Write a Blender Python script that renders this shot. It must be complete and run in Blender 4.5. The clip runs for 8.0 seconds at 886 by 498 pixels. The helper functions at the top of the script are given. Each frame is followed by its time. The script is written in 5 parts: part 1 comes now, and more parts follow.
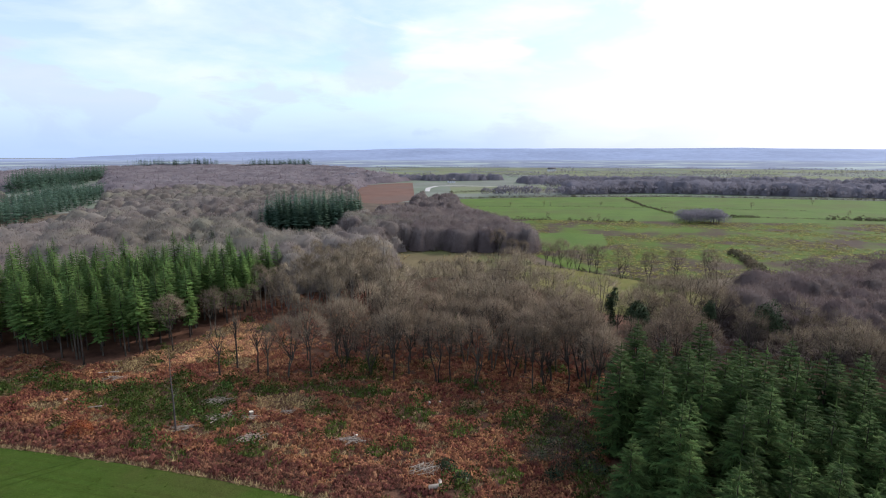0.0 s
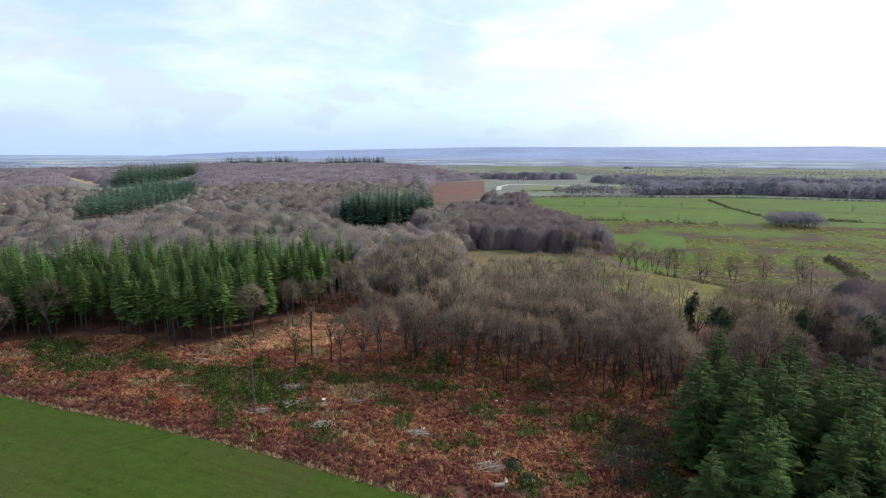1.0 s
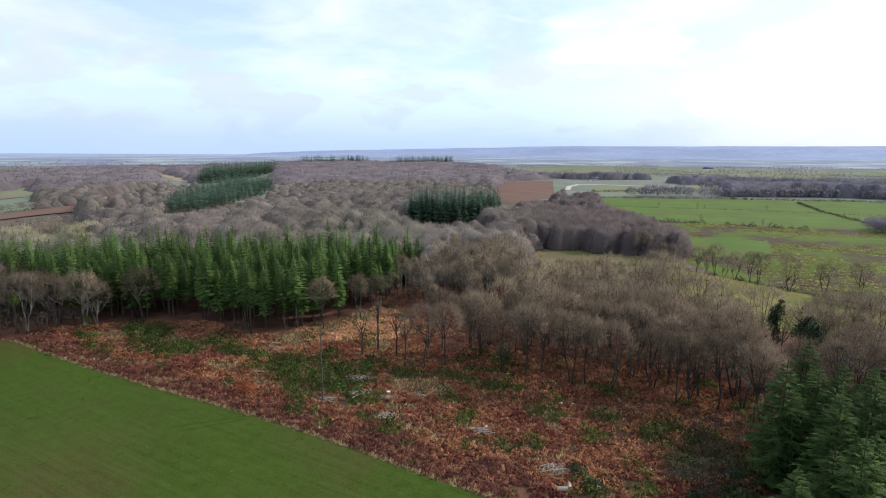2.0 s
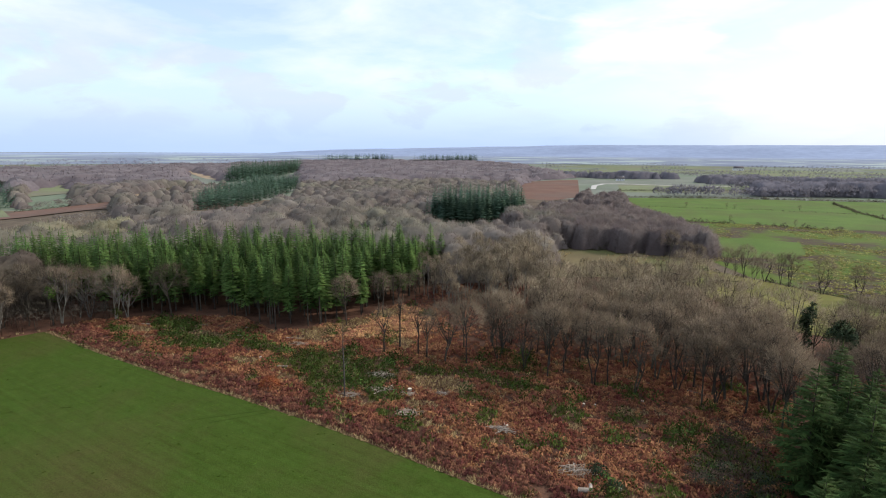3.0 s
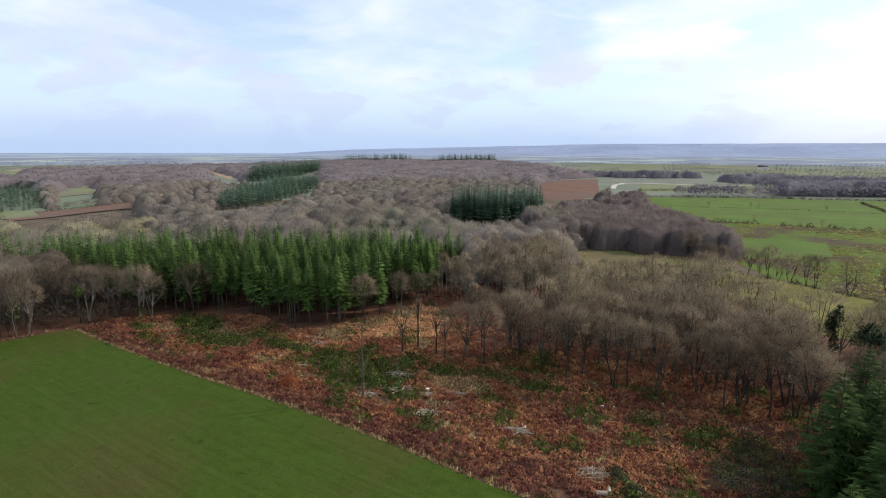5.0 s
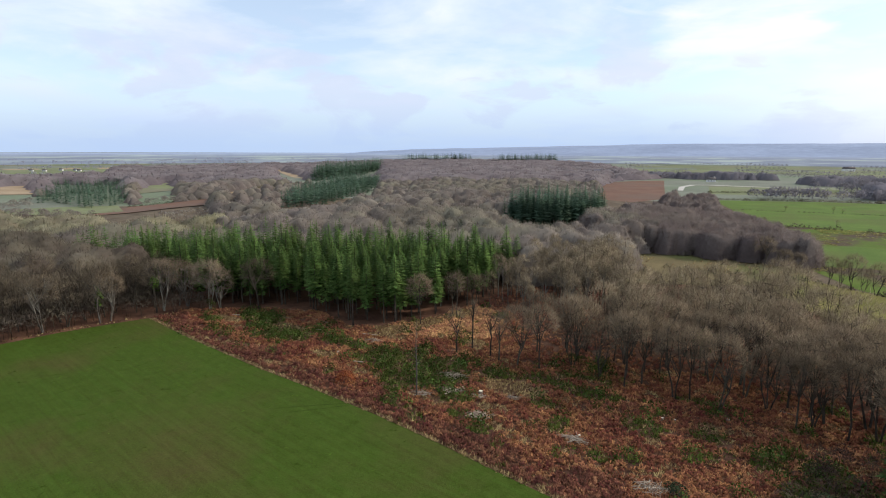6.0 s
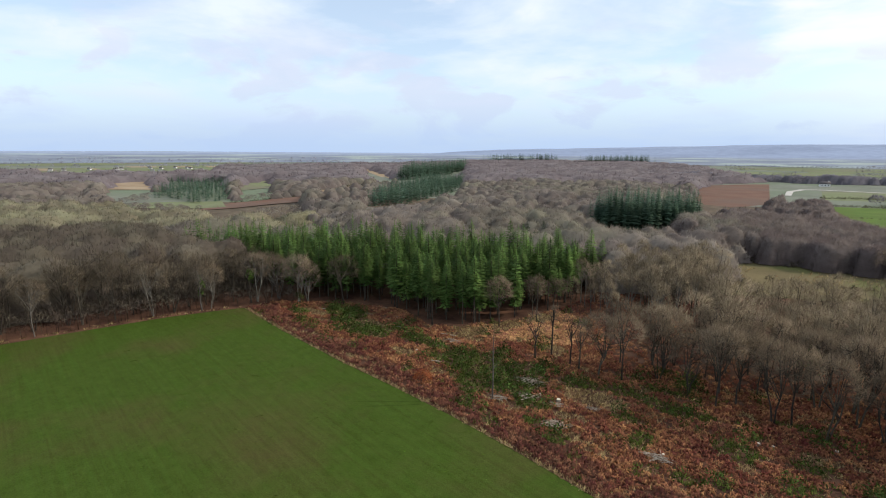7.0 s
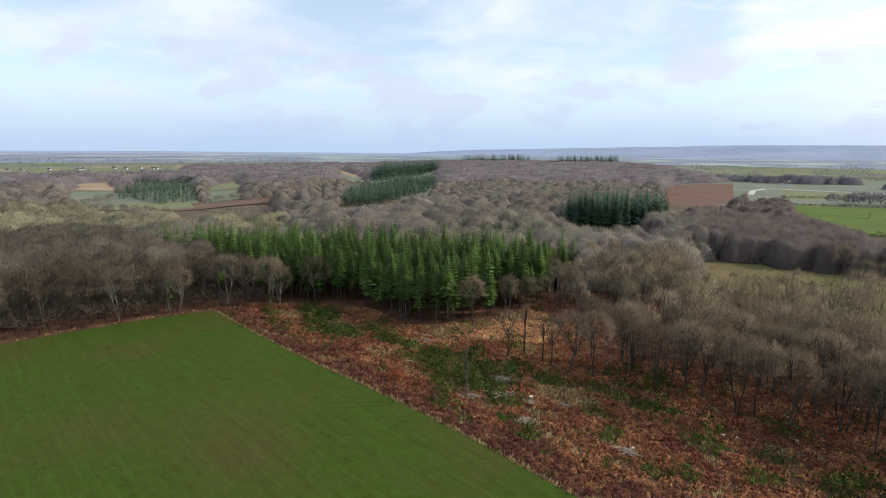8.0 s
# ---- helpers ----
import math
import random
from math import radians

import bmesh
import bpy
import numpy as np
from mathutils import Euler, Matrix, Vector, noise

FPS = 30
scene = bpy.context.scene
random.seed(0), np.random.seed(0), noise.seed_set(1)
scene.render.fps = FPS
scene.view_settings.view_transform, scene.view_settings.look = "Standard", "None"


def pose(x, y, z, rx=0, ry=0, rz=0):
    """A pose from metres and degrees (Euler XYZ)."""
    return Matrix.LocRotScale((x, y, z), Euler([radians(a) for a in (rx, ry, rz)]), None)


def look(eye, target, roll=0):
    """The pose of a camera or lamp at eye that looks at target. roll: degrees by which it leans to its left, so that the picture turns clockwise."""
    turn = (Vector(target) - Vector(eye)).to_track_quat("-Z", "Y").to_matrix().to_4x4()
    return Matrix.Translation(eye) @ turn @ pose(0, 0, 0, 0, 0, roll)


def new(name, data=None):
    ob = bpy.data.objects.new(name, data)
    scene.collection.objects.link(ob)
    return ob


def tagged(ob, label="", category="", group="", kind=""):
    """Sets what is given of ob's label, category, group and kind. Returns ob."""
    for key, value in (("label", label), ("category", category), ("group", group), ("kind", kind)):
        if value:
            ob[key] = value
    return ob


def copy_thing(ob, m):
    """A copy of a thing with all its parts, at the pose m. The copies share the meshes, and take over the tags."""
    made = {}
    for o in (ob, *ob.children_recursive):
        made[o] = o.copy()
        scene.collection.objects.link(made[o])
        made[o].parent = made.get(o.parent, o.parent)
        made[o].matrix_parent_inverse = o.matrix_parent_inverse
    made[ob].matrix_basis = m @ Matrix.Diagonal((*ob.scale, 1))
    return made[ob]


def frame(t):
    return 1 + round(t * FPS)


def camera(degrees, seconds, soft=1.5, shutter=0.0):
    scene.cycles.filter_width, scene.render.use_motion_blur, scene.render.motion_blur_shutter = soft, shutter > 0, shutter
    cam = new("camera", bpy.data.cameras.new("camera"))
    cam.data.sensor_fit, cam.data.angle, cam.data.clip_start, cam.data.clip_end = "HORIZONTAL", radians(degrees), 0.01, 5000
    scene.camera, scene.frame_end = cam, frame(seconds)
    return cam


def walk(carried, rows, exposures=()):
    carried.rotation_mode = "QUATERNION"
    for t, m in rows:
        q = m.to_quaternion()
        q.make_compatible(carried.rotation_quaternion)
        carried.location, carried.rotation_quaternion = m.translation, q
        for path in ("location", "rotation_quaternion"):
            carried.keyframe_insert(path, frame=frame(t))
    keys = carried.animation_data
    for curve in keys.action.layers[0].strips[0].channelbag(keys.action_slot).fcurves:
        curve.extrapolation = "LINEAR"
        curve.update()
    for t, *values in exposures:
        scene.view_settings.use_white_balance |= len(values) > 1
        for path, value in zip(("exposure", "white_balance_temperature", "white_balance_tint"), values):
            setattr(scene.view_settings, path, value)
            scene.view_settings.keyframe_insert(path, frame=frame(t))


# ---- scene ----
cam = camera(79.0, 8.0, soft=1.05)

# seconds, place, tilt, lean, heading
PATH = [
    (0.0, pose(0.00, 0.00, 45.00, 80.13, 0.03, 0.00)),
    (0.5, pose(0.04, -0.17, 45.06, 79.96, -0.09, 3.61)),
    (1.0, pose(-0.30, 0.09, 44.70, 79.97, -0.11, 7.52)),
    (1.5, pose(-0.54, 0.16, 44.36, 79.94, -0.21, 11.40)),
    (1.7, pose(-0.50, 0.17, 44.33, 79.91, -0.22, 12.92)),
    (2.8, pose(-0.24, 0.22, 44.15, 79.77, -0.26, 16.96)),
    (3.0, pose(-0.20, 0.23, 44.12, 79.74, -0.27, 17.23)),
    (3.5, pose(-0.31, 0.00, 44.01, 79.72, -0.16, 17.84)),
    (4.0, pose(-0.30, -0.09, 44.17, 79.68, -0.04, 18.68)),
    (4.2, pose(-0.27, -0.05, 44.20, 79.68, -0.05, 18.62)),
    (5.3, pose(-0.12, 0.19, 44.39, 79.69, -0.08, 20.06)),
    (5.5, pose(-0.09, 0.23, 44.42, 79.69, -0.09, 21.11)),
    (6.0, pose(0.09, 0.45, 44.64, 79.65, -0.16, 25.46)),
    (6.5, pose(0.07, 1.14, 44.49, 79.65, -0.28, 30.74)),
    (7.0, pose(0.09, 1.10, 44.85, 79.65, -0.35, 34.37)),
    (7.5, pose(0.47, 1.06, 44.60, 79.66, -0.42, 34.76)),
    (8.0, pose(0.36, 0.87, 44.87, 79.68, -0.41, 31.50)),
]
EXPOSURES = [(0.0, -0.03, 6050, 18), (1.5, 0.05, 6150, 17), (3.0, 0.02, 6400, 14), (5.5, -0.1, 6600, 13), (8.0, -0.1, 6700, 11)]
walk(cam, PATH, EXPOSURES)

# ---- sky and sun ----
SUN_AZ, SUN_EL = radians(55), radians(33)      # clockwise from +y; above the horizon
world = bpy.data.worlds.new("sky")
scene.world = world
world.use_nodes = True
wt = world.node_tree
wt.nodes.clear()


def node(tree, kind, **sets):
    n = tree.nodes.new(kind)
    for key, value in sets.items():
        n.inputs[key.replace("_", " ")].default_value = value
    return n


w_out = wt.nodes.new("ShaderNodeOutputWorld")
w_bg = node(wt, "ShaderNodeBackground", Strength=0.12)
w_sky = wt.nodes.new("ShaderNodeTexSky")
w_sky.sky_type = "NISHITA"
w_sky.sun_disc = False
w_sky.sun_elevation, w_sky.sun_rotation = SUN_EL, SUN_AZ
w_sky.air_density, w_sky.dust_density, w_sky.ozone_density = 1.0, 0.25, 2.0
w_tc = wt.nodes.new("ShaderNodeTexCoord")
w_sep = wt.nodes.new("ShaderNodeSeparateXYZ")
w_add = wt.nodes.new("ShaderNodeMath")
w_add.operation = "ADD"
w_add.inputs[1].default_value = 0.16
w_dx, w_dy = wt.nodes.new("ShaderNodeMath"), wt.nodes.new("ShaderNodeMath")
w_dx.operation = w_dy.operation = "DIVIDE"
w_com = wt.nodes.new("ShaderNodeCombineXYZ")
w_n = node(wt, "ShaderNodeTexNoise", Scale=1.15, Detail=7.0, Roughness=0.55, Distortion=0.25)
w_ramp = wt.nodes.new("ShaderNodeValToRGB")
w_ramp.color_ramp.elements[0].position, w_ramp.color_ramp.elements[1].position = 0.44, 0.66
w_ramp.color_ramp.elements[0].color = (0.48, 0.48, 0.48, 1)
w_mix = wt.nodes.new("ShaderNodeMixRGB")
wt.links.new(w_tc.outputs["Generated"], w_sep.inputs[0])
wt.links.new(w_sep.outputs[2], w_add.inputs[0])
for d, k in ((w_dx, 0), (w_dy, 1)):
    wt.links.new(w_sep.outputs[k], d.inputs[0])
    wt.links.new(w_add.outputs[0], d.inputs[1])
    wt.links.new(d.outputs[0], w_com.inputs[k])
wt.links.new(w_com.outputs[0], w_n.inputs["Vector"])
wt.links.new(w_n.outputs["Fac"], w_ramp.inputs[0])
# brighter cloud and haze on the sun's side of the sky
w_dot = wt.nodes.new("ShaderNodeVectorMath")
w_dot.operation = "DOT_PRODUCT"
w_dot.inputs[1].default_value = (math.sin(SUN_AZ) * math.cos(SUN_EL), math.cos(SUN_AZ) * math.cos(SUN_EL), math.sin(SUN_EL))
wt.links.new(w_tc.outputs["Generated"], w_dot.inputs[0])
w_near = wt.nodes.new("ShaderNodeMapRange")
w_near.interpolation_type = "SMOOTHSTEP"
w_near.inputs["From Min"].default_value, w_near.inputs["From Max"].default_value = 0.42, 0.95
wt.links.new(w_dot.outputs["Value"], w_near.inputs["Value"])


def sunward(far, near):
    m = wt.nodes.new("ShaderNodeMixRGB")
    m.inputs[1].default_value, m.inputs[2].default_value = (*far, 1), (*near, 1)
    wt.links.new(w_near.outputs[0], m.inputs[0])
    return m.outputs[0]


w_hsv = node(wt, "ShaderNodeHueSaturation", Saturation=1.15, Value=1.6)
wt.links.new(w_sky.outputs[0], w_hsv.inputs["Color"])
wt.links.new(w_ramp.outputs[0], w_mix.inputs[0])
wt.links.new(w_hsv.outputs[0], w_mix.inputs[1])
wt.links.new(sunward((7.6, 8.7, 9.9), (11.5, 11.5, 11.5)), w_mix.inputs[2])
w_map = wt.nodes.new("ShaderNodeMapping")
w_map.inputs["Scale"].default_value = (1.0, 1.0, 2.6)
wt.links.new(w_tc.outputs["Generated"], w_map.inputs["Vector"])
w_base = w_mix.outputs[0]
for scale, lo, hi, amount, low, high, far, near in ((5.5, 0.50, 0.60, 0.55, 0.04, 0.24, (6.3, 6.75, 8.6), (10, 10, 10.4)), (3.4, 0.56, 0.72, 0.8, 0.10, 0.5, (9.2, 9.4, 9.8), (12, 12, 12))):
    w_p = node(wt, "ShaderNodeTexNoise", Scale=scale, Detail=6.0, Roughness=0.55, Distortion=0.4)
    wt.links.new(w_map.outputs[0], w_p.inputs["Vector"])
    w_t = wt.nodes.new("ShaderNodeMapRange")
    w_t.interpolation_type = "SMOOTHSTEP"
    w_t.inputs["From Min"].default_value, w_t.inputs["From Max"].default_value, w_t.inputs["To Max"].default_value = lo, hi, amount
    wt.links.new(w_p.outputs["Fac"], w_t.inputs["Value"])
    w_h = wt.nodes.new("ShaderNodeMapRange")
    w_h.inputs["From Min"].default_value, w_h.inputs["From Max"].default_value = (high, high - 0.1) if low < 0.05 else (low, low + 0.08)
    wt.links.new(w_sep.outputs[2], w_h.inputs["Value"])
    w_m = wt.nodes.new("ShaderNodeMath")
    w_m.operation = "MULTIPLY"
    wt.links.new(w_t.outputs[0], w_m.inputs[0])
    wt.links.new(w_h.outputs[0], w_m.inputs[1])
    w_x = wt.nodes.new("ShaderNodeMixRGB")
    wt.links.new(w_m.outputs[0], w_x.inputs[0])
    wt.links.new(w_base, w_x.inputs[1])
    wt.links.new(sunward(far, near), w_x.inputs[2])
    w_base = w_x.outputs[0]
w_low = wt.nodes.new("ShaderNodeMapRange")
w_low.interpolation_type = "SMOOTHSTEP"
w_low.inputs["From Min"].default_value, w_low.inputs["From Max"].default_value = 0.0, 0.13
w_low.inputs["To Min"].default_value, w_low.inputs["To Max"].default_value = 0.92, 0.0
wt.links.new(w_sep.outputs[2], w_low.inputs["Value"])
w_haze = wt.nodes.new("ShaderNodeMixRGB")
wt.links.new(w_low.outputs[0], w_haze.inputs[0])
wt.links.new(w_base, w_haze.inputs[1])
wt.links.new(sunward((4.3, 5.9, 8.5), (9.5, 9.5, 10)), w_haze.inputs[2])
wt.links.new(w_haze.outputs[0], w_bg.inputs[0])
wt.links.new(w_bg.outputs[0], w_out.inputs[0])

sun = new("sun", bpy.data.lights.new("sun", "SUN"))
sun.data.energy, sun.data.angle, sun.data.color = 3.3, radians(0.6), (1.0, 0.95, 0.87)
sun_dir = Vector((math.sin(SUN_AZ) * math.cos(SUN_EL), math.cos(SUN_AZ) * math.cos(SUN_EL), math.sin(SUN_EL)))
sun.matrix_world = look(sun_dir * 300, (0, 0, 0))


# ---- materials ----
def mat(name, dark, light, coarse=0.2, fine=3.0, rough=0.9, bump=0.0, island=0.0, each=0.0, through_light=0.0,
        glow=0.0, third=None, third_scale=0.03, third_at=(0.47, 0.62), spec=0.06, tint=0.0, rows=0.0, grain=0.28):
    """Two colours in patches, grain over them, a value that varies from piece to piece or from thing to thing."""
    m = bpy.data.materials.new(name)
    m.use_nodes = True
    t = m.node_tree
    t.nodes.clear()
    out = t.nodes.new("ShaderNodeOutputMaterial")
    b = node(t, "ShaderNodeBsdfPrincipled", Roughness=rough)
    b.inputs["Specular IOR Level"].default_value = spec
    geo = t.nodes.new("ShaderNodeNewGeometry")
    n1 = node(t, "ShaderNodeTexNoise", Scale=coarse, Detail=5.0, Roughness=0.6)
    n2 = node(t, "ShaderNodeTexNoise", Scale=fine, Detail=4.0, Roughness=0.7)
    for n in (n1, n2):
        t.links.new(geo.outputs["Position"], n.inputs["Vector"])
    ramp = t.nodes.new("ShaderNodeValToRGB")
    ramp.color_ramp.elements[0].position, ramp.color_ramp.elements[1].position = 0.36, 0.64
    ramp.color_ramp.elements[0].color, ramp.color_ramp.elements[1].color = (*dark, 1), (*light, 1)
    t.links.new(n1.outputs["Fac"], ramp.inputs[0])
    colour = ramp.outputs[0]
    if third:
        n3 = node(t, "ShaderNodeTexNoise", Scale=third_scale, Detail=6.0, Roughness=0.6)
        t.links.new(geo.outputs["Position"], n3.inputs["Vector"])
        r3 = t.nodes.new("ShaderNodeValToRGB")
        r3.color_ramp.elements[0].position, r3.color_ramp.elements[1].position = third_at
        t.links.new(n3.outputs["Fac"], r3.inputs[0])
        mx = t.nodes.new("ShaderNodeMixRGB")
        mx.inputs[2].default_value = (*third, 1)
        t.links.new(r3.outputs[0], mx.inputs[0])
        t.links.new(colour, mx.inputs[1])
        colour = mx.outputs[0]
    hsv = t.nodes.new("ShaderNodeHueSaturation")
    rng_in = t.nodes.new("ShaderNodeMapRange")
    rng_in.inputs["To Min"].default_value, rng_in.inputs["To Max"].default_value = 1 - grain, 1 + grain
    t.links.new(n2.outputs["Fac"], rng_in.inputs["Value"])
    value = rng_in.outputs[0]
    extra = []
    if rows:
        vr = t.nodes.new("ShaderNodeVectorRotate")
        vr.rotation_type = "Z_AXIS"
        vr.inputs["Angle"].default_value = radians(14.3)
        mp = t.nodes.new("ShaderNodeMapping")
        mp.inputs["Scale"].default_value = (0.05, 1.3, 1.0)
        nr = node(t, "ShaderNodeTexNoise", Scale=1.0, Detail=4.0, Roughness=0.7)
        t.links.new(geo.outputs["Position"], vr.inputs["Vector"])
        t.links.new(vr.outputs[0], mp.inputs["Vector"])
        t.links.new(mp.outputs[0], nr.inputs["Vector"])
        extra.append((nr.outputs["Fac"], rows))
    if tint:
        at = t.nodes.new("ShaderNodeAttribute")
        at.attribute_name = "tint"
        extra.append((at.outputs["Fac"], tint))
    if island:
        extra.append((geo.outputs["Random Per Island"], island))
    if each:
        info = t.nodes.new("ShaderNodeObjectInfo")
        extra.append((info.outputs["Random"], each))
    for source, amount in extra:
        mr = t.nodes.new("ShaderNodeMapRange")
        mr.inputs["To Min"].default_value, mr.inputs["To Max"].default_value = 1 - amount, 1 + amount
        mul = t.nodes.new("ShaderNodeMath")
        mul.operation = "MULTIPLY"
        t.links.new(source, mr.inputs["Value"])
        t.links.new(value, mul.inputs[0])
        t.links.new(mr.outputs[0], mul.inputs[1])
        value = mul.outputs[0]
    if extra:
        hr = t.nodes.new("ShaderNodeMapRange")
        hr.inputs["To Min"].default_value, hr.inputs["To Max"].default_value = 0.48, 0.52
        t.links.new(extra[0][0], hr.inputs["Value"])
        t.links.new(hr.outputs[0], hsv.inputs["Hue"])
    t.links.new(value, hsv.inputs["Value"])
    t.links.new(colour, hsv.inputs["Color"])
    t.links.new(hsv.outputs[0], b.inputs["Base Color"])
    if bump:
        bp = node(t, "ShaderNodeBump", Strength=0.6, Distance=bump)
        t.links.new(n2.outputs["Fac"], bp.inputs["Height"])
        t.links.new(bp.outputs[0], b.inputs["Normal"])
    if glow:
        t.links.new(hsv.outputs[0], b.inputs["Emission Color"])
        b.inputs["Emission Strength"].default_value = glow
    surface = b.outputs[0]
    if through_light:
        tr = t.nodes.new("ShaderNodeBsdfTranslucent")
        t.links.new(hsv.outputs[0], tr.inputs[0])
        ms = t.nodes.new("ShaderNodeMixShader")
        ms.inputs[0].default_value = through_light
        t.links.new(surface, ms.inputs[1])
        t.links.new(tr.outputs[0], ms.inputs[2])
        surface = ms.outputs[0]
    t.links.new(surface, out.inputs[0])
    return m


M_SOIL = mat("leaf_litter", (0.075, 0.038, 0.025), (0.155, 0.080, 0.048), 0.15, 2.5, bump=0.25)
M_FLOOR = mat("wood_floor", (0.095, 0.072, 0.048), (0.15, 0.115, 0.078), 0.08, 1.5, bump=0.2)
# Far ground, its colour greyed and lightened as haze would.
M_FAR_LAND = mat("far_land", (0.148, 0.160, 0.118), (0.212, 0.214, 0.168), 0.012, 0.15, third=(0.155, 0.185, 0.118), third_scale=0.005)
M_CROP = mat("winter_crop", (0.040, 0.067, 0.008), (0.050, 0.080, 0.011), 0.5, 6.0, bump=0.10, third=(0.074, 0.058, 0.020), third_scale=0.035, third_at=(0.48, 0.78), rows=0.38, grain=0.75)
M_CROP_LEAF = mat("young_crop_leaves", (0.052, 0.088, 0.010), (0.082, 0.122, 0.016), 0.6, 5.0, tint=0.35, island=0.3, through_light=0.4)
# Darker crop colour for the dead tree's painted shadow.
M_CROP_SHADOW = mat("shadowed_crop", (0.032, 0.056, 0.007), (0.042, 0.068, 0.008), 0.8, 6.0, bump=0.08)
M_PASTURE = mat("pasture", (0.082, 0.130, 0.026), (0.110, 0.162, 0.034), 0.05, 0.8, bump=0.1, third=(0.100, 0.122, 0.034), third_scale=0.02)
M_ROUGH = mat("rough_meadow", (0.078, 0.122, 0.018), (0.118, 0.146, 0.032), 0.07, 0.45, bump=0.3, third=(0.080, 0.056, 0.038), third_scale=0.035, third_at=(0.46, 0.57))
M_MEADOW = mat("dry_meadow", (0.160, 0.146, 0.040), (0.205, 0.182, 0.058), 0.06, 0.7, bump=0.15, third=(0.118, 0.138, 0.030), third_scale=0.035, third_at=(0.5, 0.6))
M_DRY = mat("dead_meadow_grass", (0.125, 0.100, 0.052), (0.172, 0.136, 0.068), 0.06, 0.7, bump=0.15, third=(0.130, 0.136, 0.048), third_scale=0.025)
M_PLOUGH = mat("ploughed_soil", (0.145, 0.080, 0.055), (0.182, 0.104, 0.072), 0.03, 0.6, bump=0.1, third=(0.150, 0.098, 0.072), third_scale=0.012)
M_STUBBLE = mat("pale_stubble", (0.28, 0.20, 0.12), (0.34, 0.26, 0.17), 0.03, 0.5)
# Pasture colour dulled and paled to carry distance haze.
M_FIELD_FAR = mat("hazed_far_pasture", (0.150, 0.172, 0.082), (0.190, 0.206, 0.108), 0.01, 0.1, third=(0.175, 0.165, 0.105), third_scale=0.008)
M_TRACK = mat("pale_track", (0.42, 0.39, 0.34), (0.55, 0.52, 0.46), 0.1, 1.0)
M_BARK = mat("bark", (0.042, 0.035, 0.026), (0.088, 0.073, 0.056), 0.8, 7.0, each=0.25, bump=0.03)
M_PALE_BARK = mat("pale_bark", (0.11, 0.095, 0.075), (0.19, 0.17, 0.14), 0.8, 7.0, each=0.3, bump=0.03)
M_TWIG = mat("oak_twigs", (0.196, 0.150, 0.100), (0.278, 0.216, 0.148), 0.12, 2.0, island=0.25, each=0.36, through_light=0.3)
M_TWIG_PALE = mat("pale_twigs", (0.225, 0.180, 0.118), (0.315, 0.256, 0.172), 0.12, 2.0, island=0.25, each=0.32, through_light=0.3)
M_TWIG_DARK = mat("dark_twigs", (0.150, 0.119, 0.080), (0.222, 0.178, 0.122), 0.12, 2.0, island=0.25, each=0.3, through_light=0.3)
# Mid-distance twigs, coloured a little paler and bluer for haze.
M_WOOD_FAR = mat("wood_twigs", (0.215, 0.181, 0.151), (0.308, 0.262, 0.220), 0.03, 0.5, tint=0.18, through_light=0.45, third=(0.252, 0.226, 0.169), third_scale=0.012)
# Yellowish twigs, lightened as well so that this wood looks sunlit.
M_WOOD_YELLOW = mat("sunlit_yellow_twigs", (0.279, 0.249, 0.160), (0.370, 0.333, 0.223), 0.03, 0.4, tint=0.16, through_light=0.45)
M_WOOD_BROWN = mat("brown_wood_twigs", (0.142, 0.117, 0.086), (0.202, 0.168, 0.125), 0.05, 0.8, tint=0.24, through_light=0.45)
# Far twigs turned purple-grey: distance haze goes into the colour.
M_WOOD_GREY = mat("hazed_grey_twigs", (0.238, 0.198, 0.194), (0.313, 0.268, 0.262), 0.02, 0.3, tint=0.12, through_light=0.45)
M_WOOD_PURPLE = mat("purple_wood_twigs", (0.146, 0.112, 0.098), (0.198, 0.154, 0.134), 0.05, 0.8, tint=0.16, through_light=0.45)
M_WOOD_MAUVE = mat("mauve_wood_twigs", (0.186, 0.152, 0.134), (0.262, 0.216, 0.190), 0.05, 0.8, tint=0.2, through_light=0.45)
# Dusky blue-grey with haze mixed into the twig colour.
M_WOOD_DUSK = mat("hazed_dusky_twigs", (0.190, 0.176, 0.190), (0.250, 0.232, 0.250), 0.02, 0.3, tint=0.12, through_light=0.45)
# Twigs paled and blued to stand for haze over the plain.
M_WOOD_HAZE = mat("hazed_pale_twigs", (0.33, 0.325, 0.365), (0.41, 0.40, 0.445), 0.02, 0.3, tint=0.12, island=0.04, through_light=0.5)
M_NEEDLE = mat("spruce_needles", (0.064, 0.114, 0.028), (0.146, 0.226, 0.060), 0.25, 3.0, island=0.22, each=0.36, through_light=0.3)
M_NEEDLE_STUFF = mat("spruce_needles_behind", (0.078, 0.136, 0.034), (0.152, 0.240, 0.064), 0.3, 3.0, tint=0.32, island=0.22, through_light=0.3)
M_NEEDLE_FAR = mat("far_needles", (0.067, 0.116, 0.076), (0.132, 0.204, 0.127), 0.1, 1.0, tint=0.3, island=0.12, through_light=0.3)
M_NEEDLE_BIG = mat("feathery_needles", (0.026, 0.048, 0.014), (0.074, 0.112, 0.030), 0.6, 4.0, island=0.4, each=0.28, through_light=0.25)
M_BRACKEN = mat("dead_bracken", (0.228, 0.092, 0.045), (0.40, 0.180, 0.092), 0.14, 4.5, island=0.34, tint=0.36, through_light=0.25, third=(0.22, 0.080, 0.048), third_scale=0.08, grain=0.35)
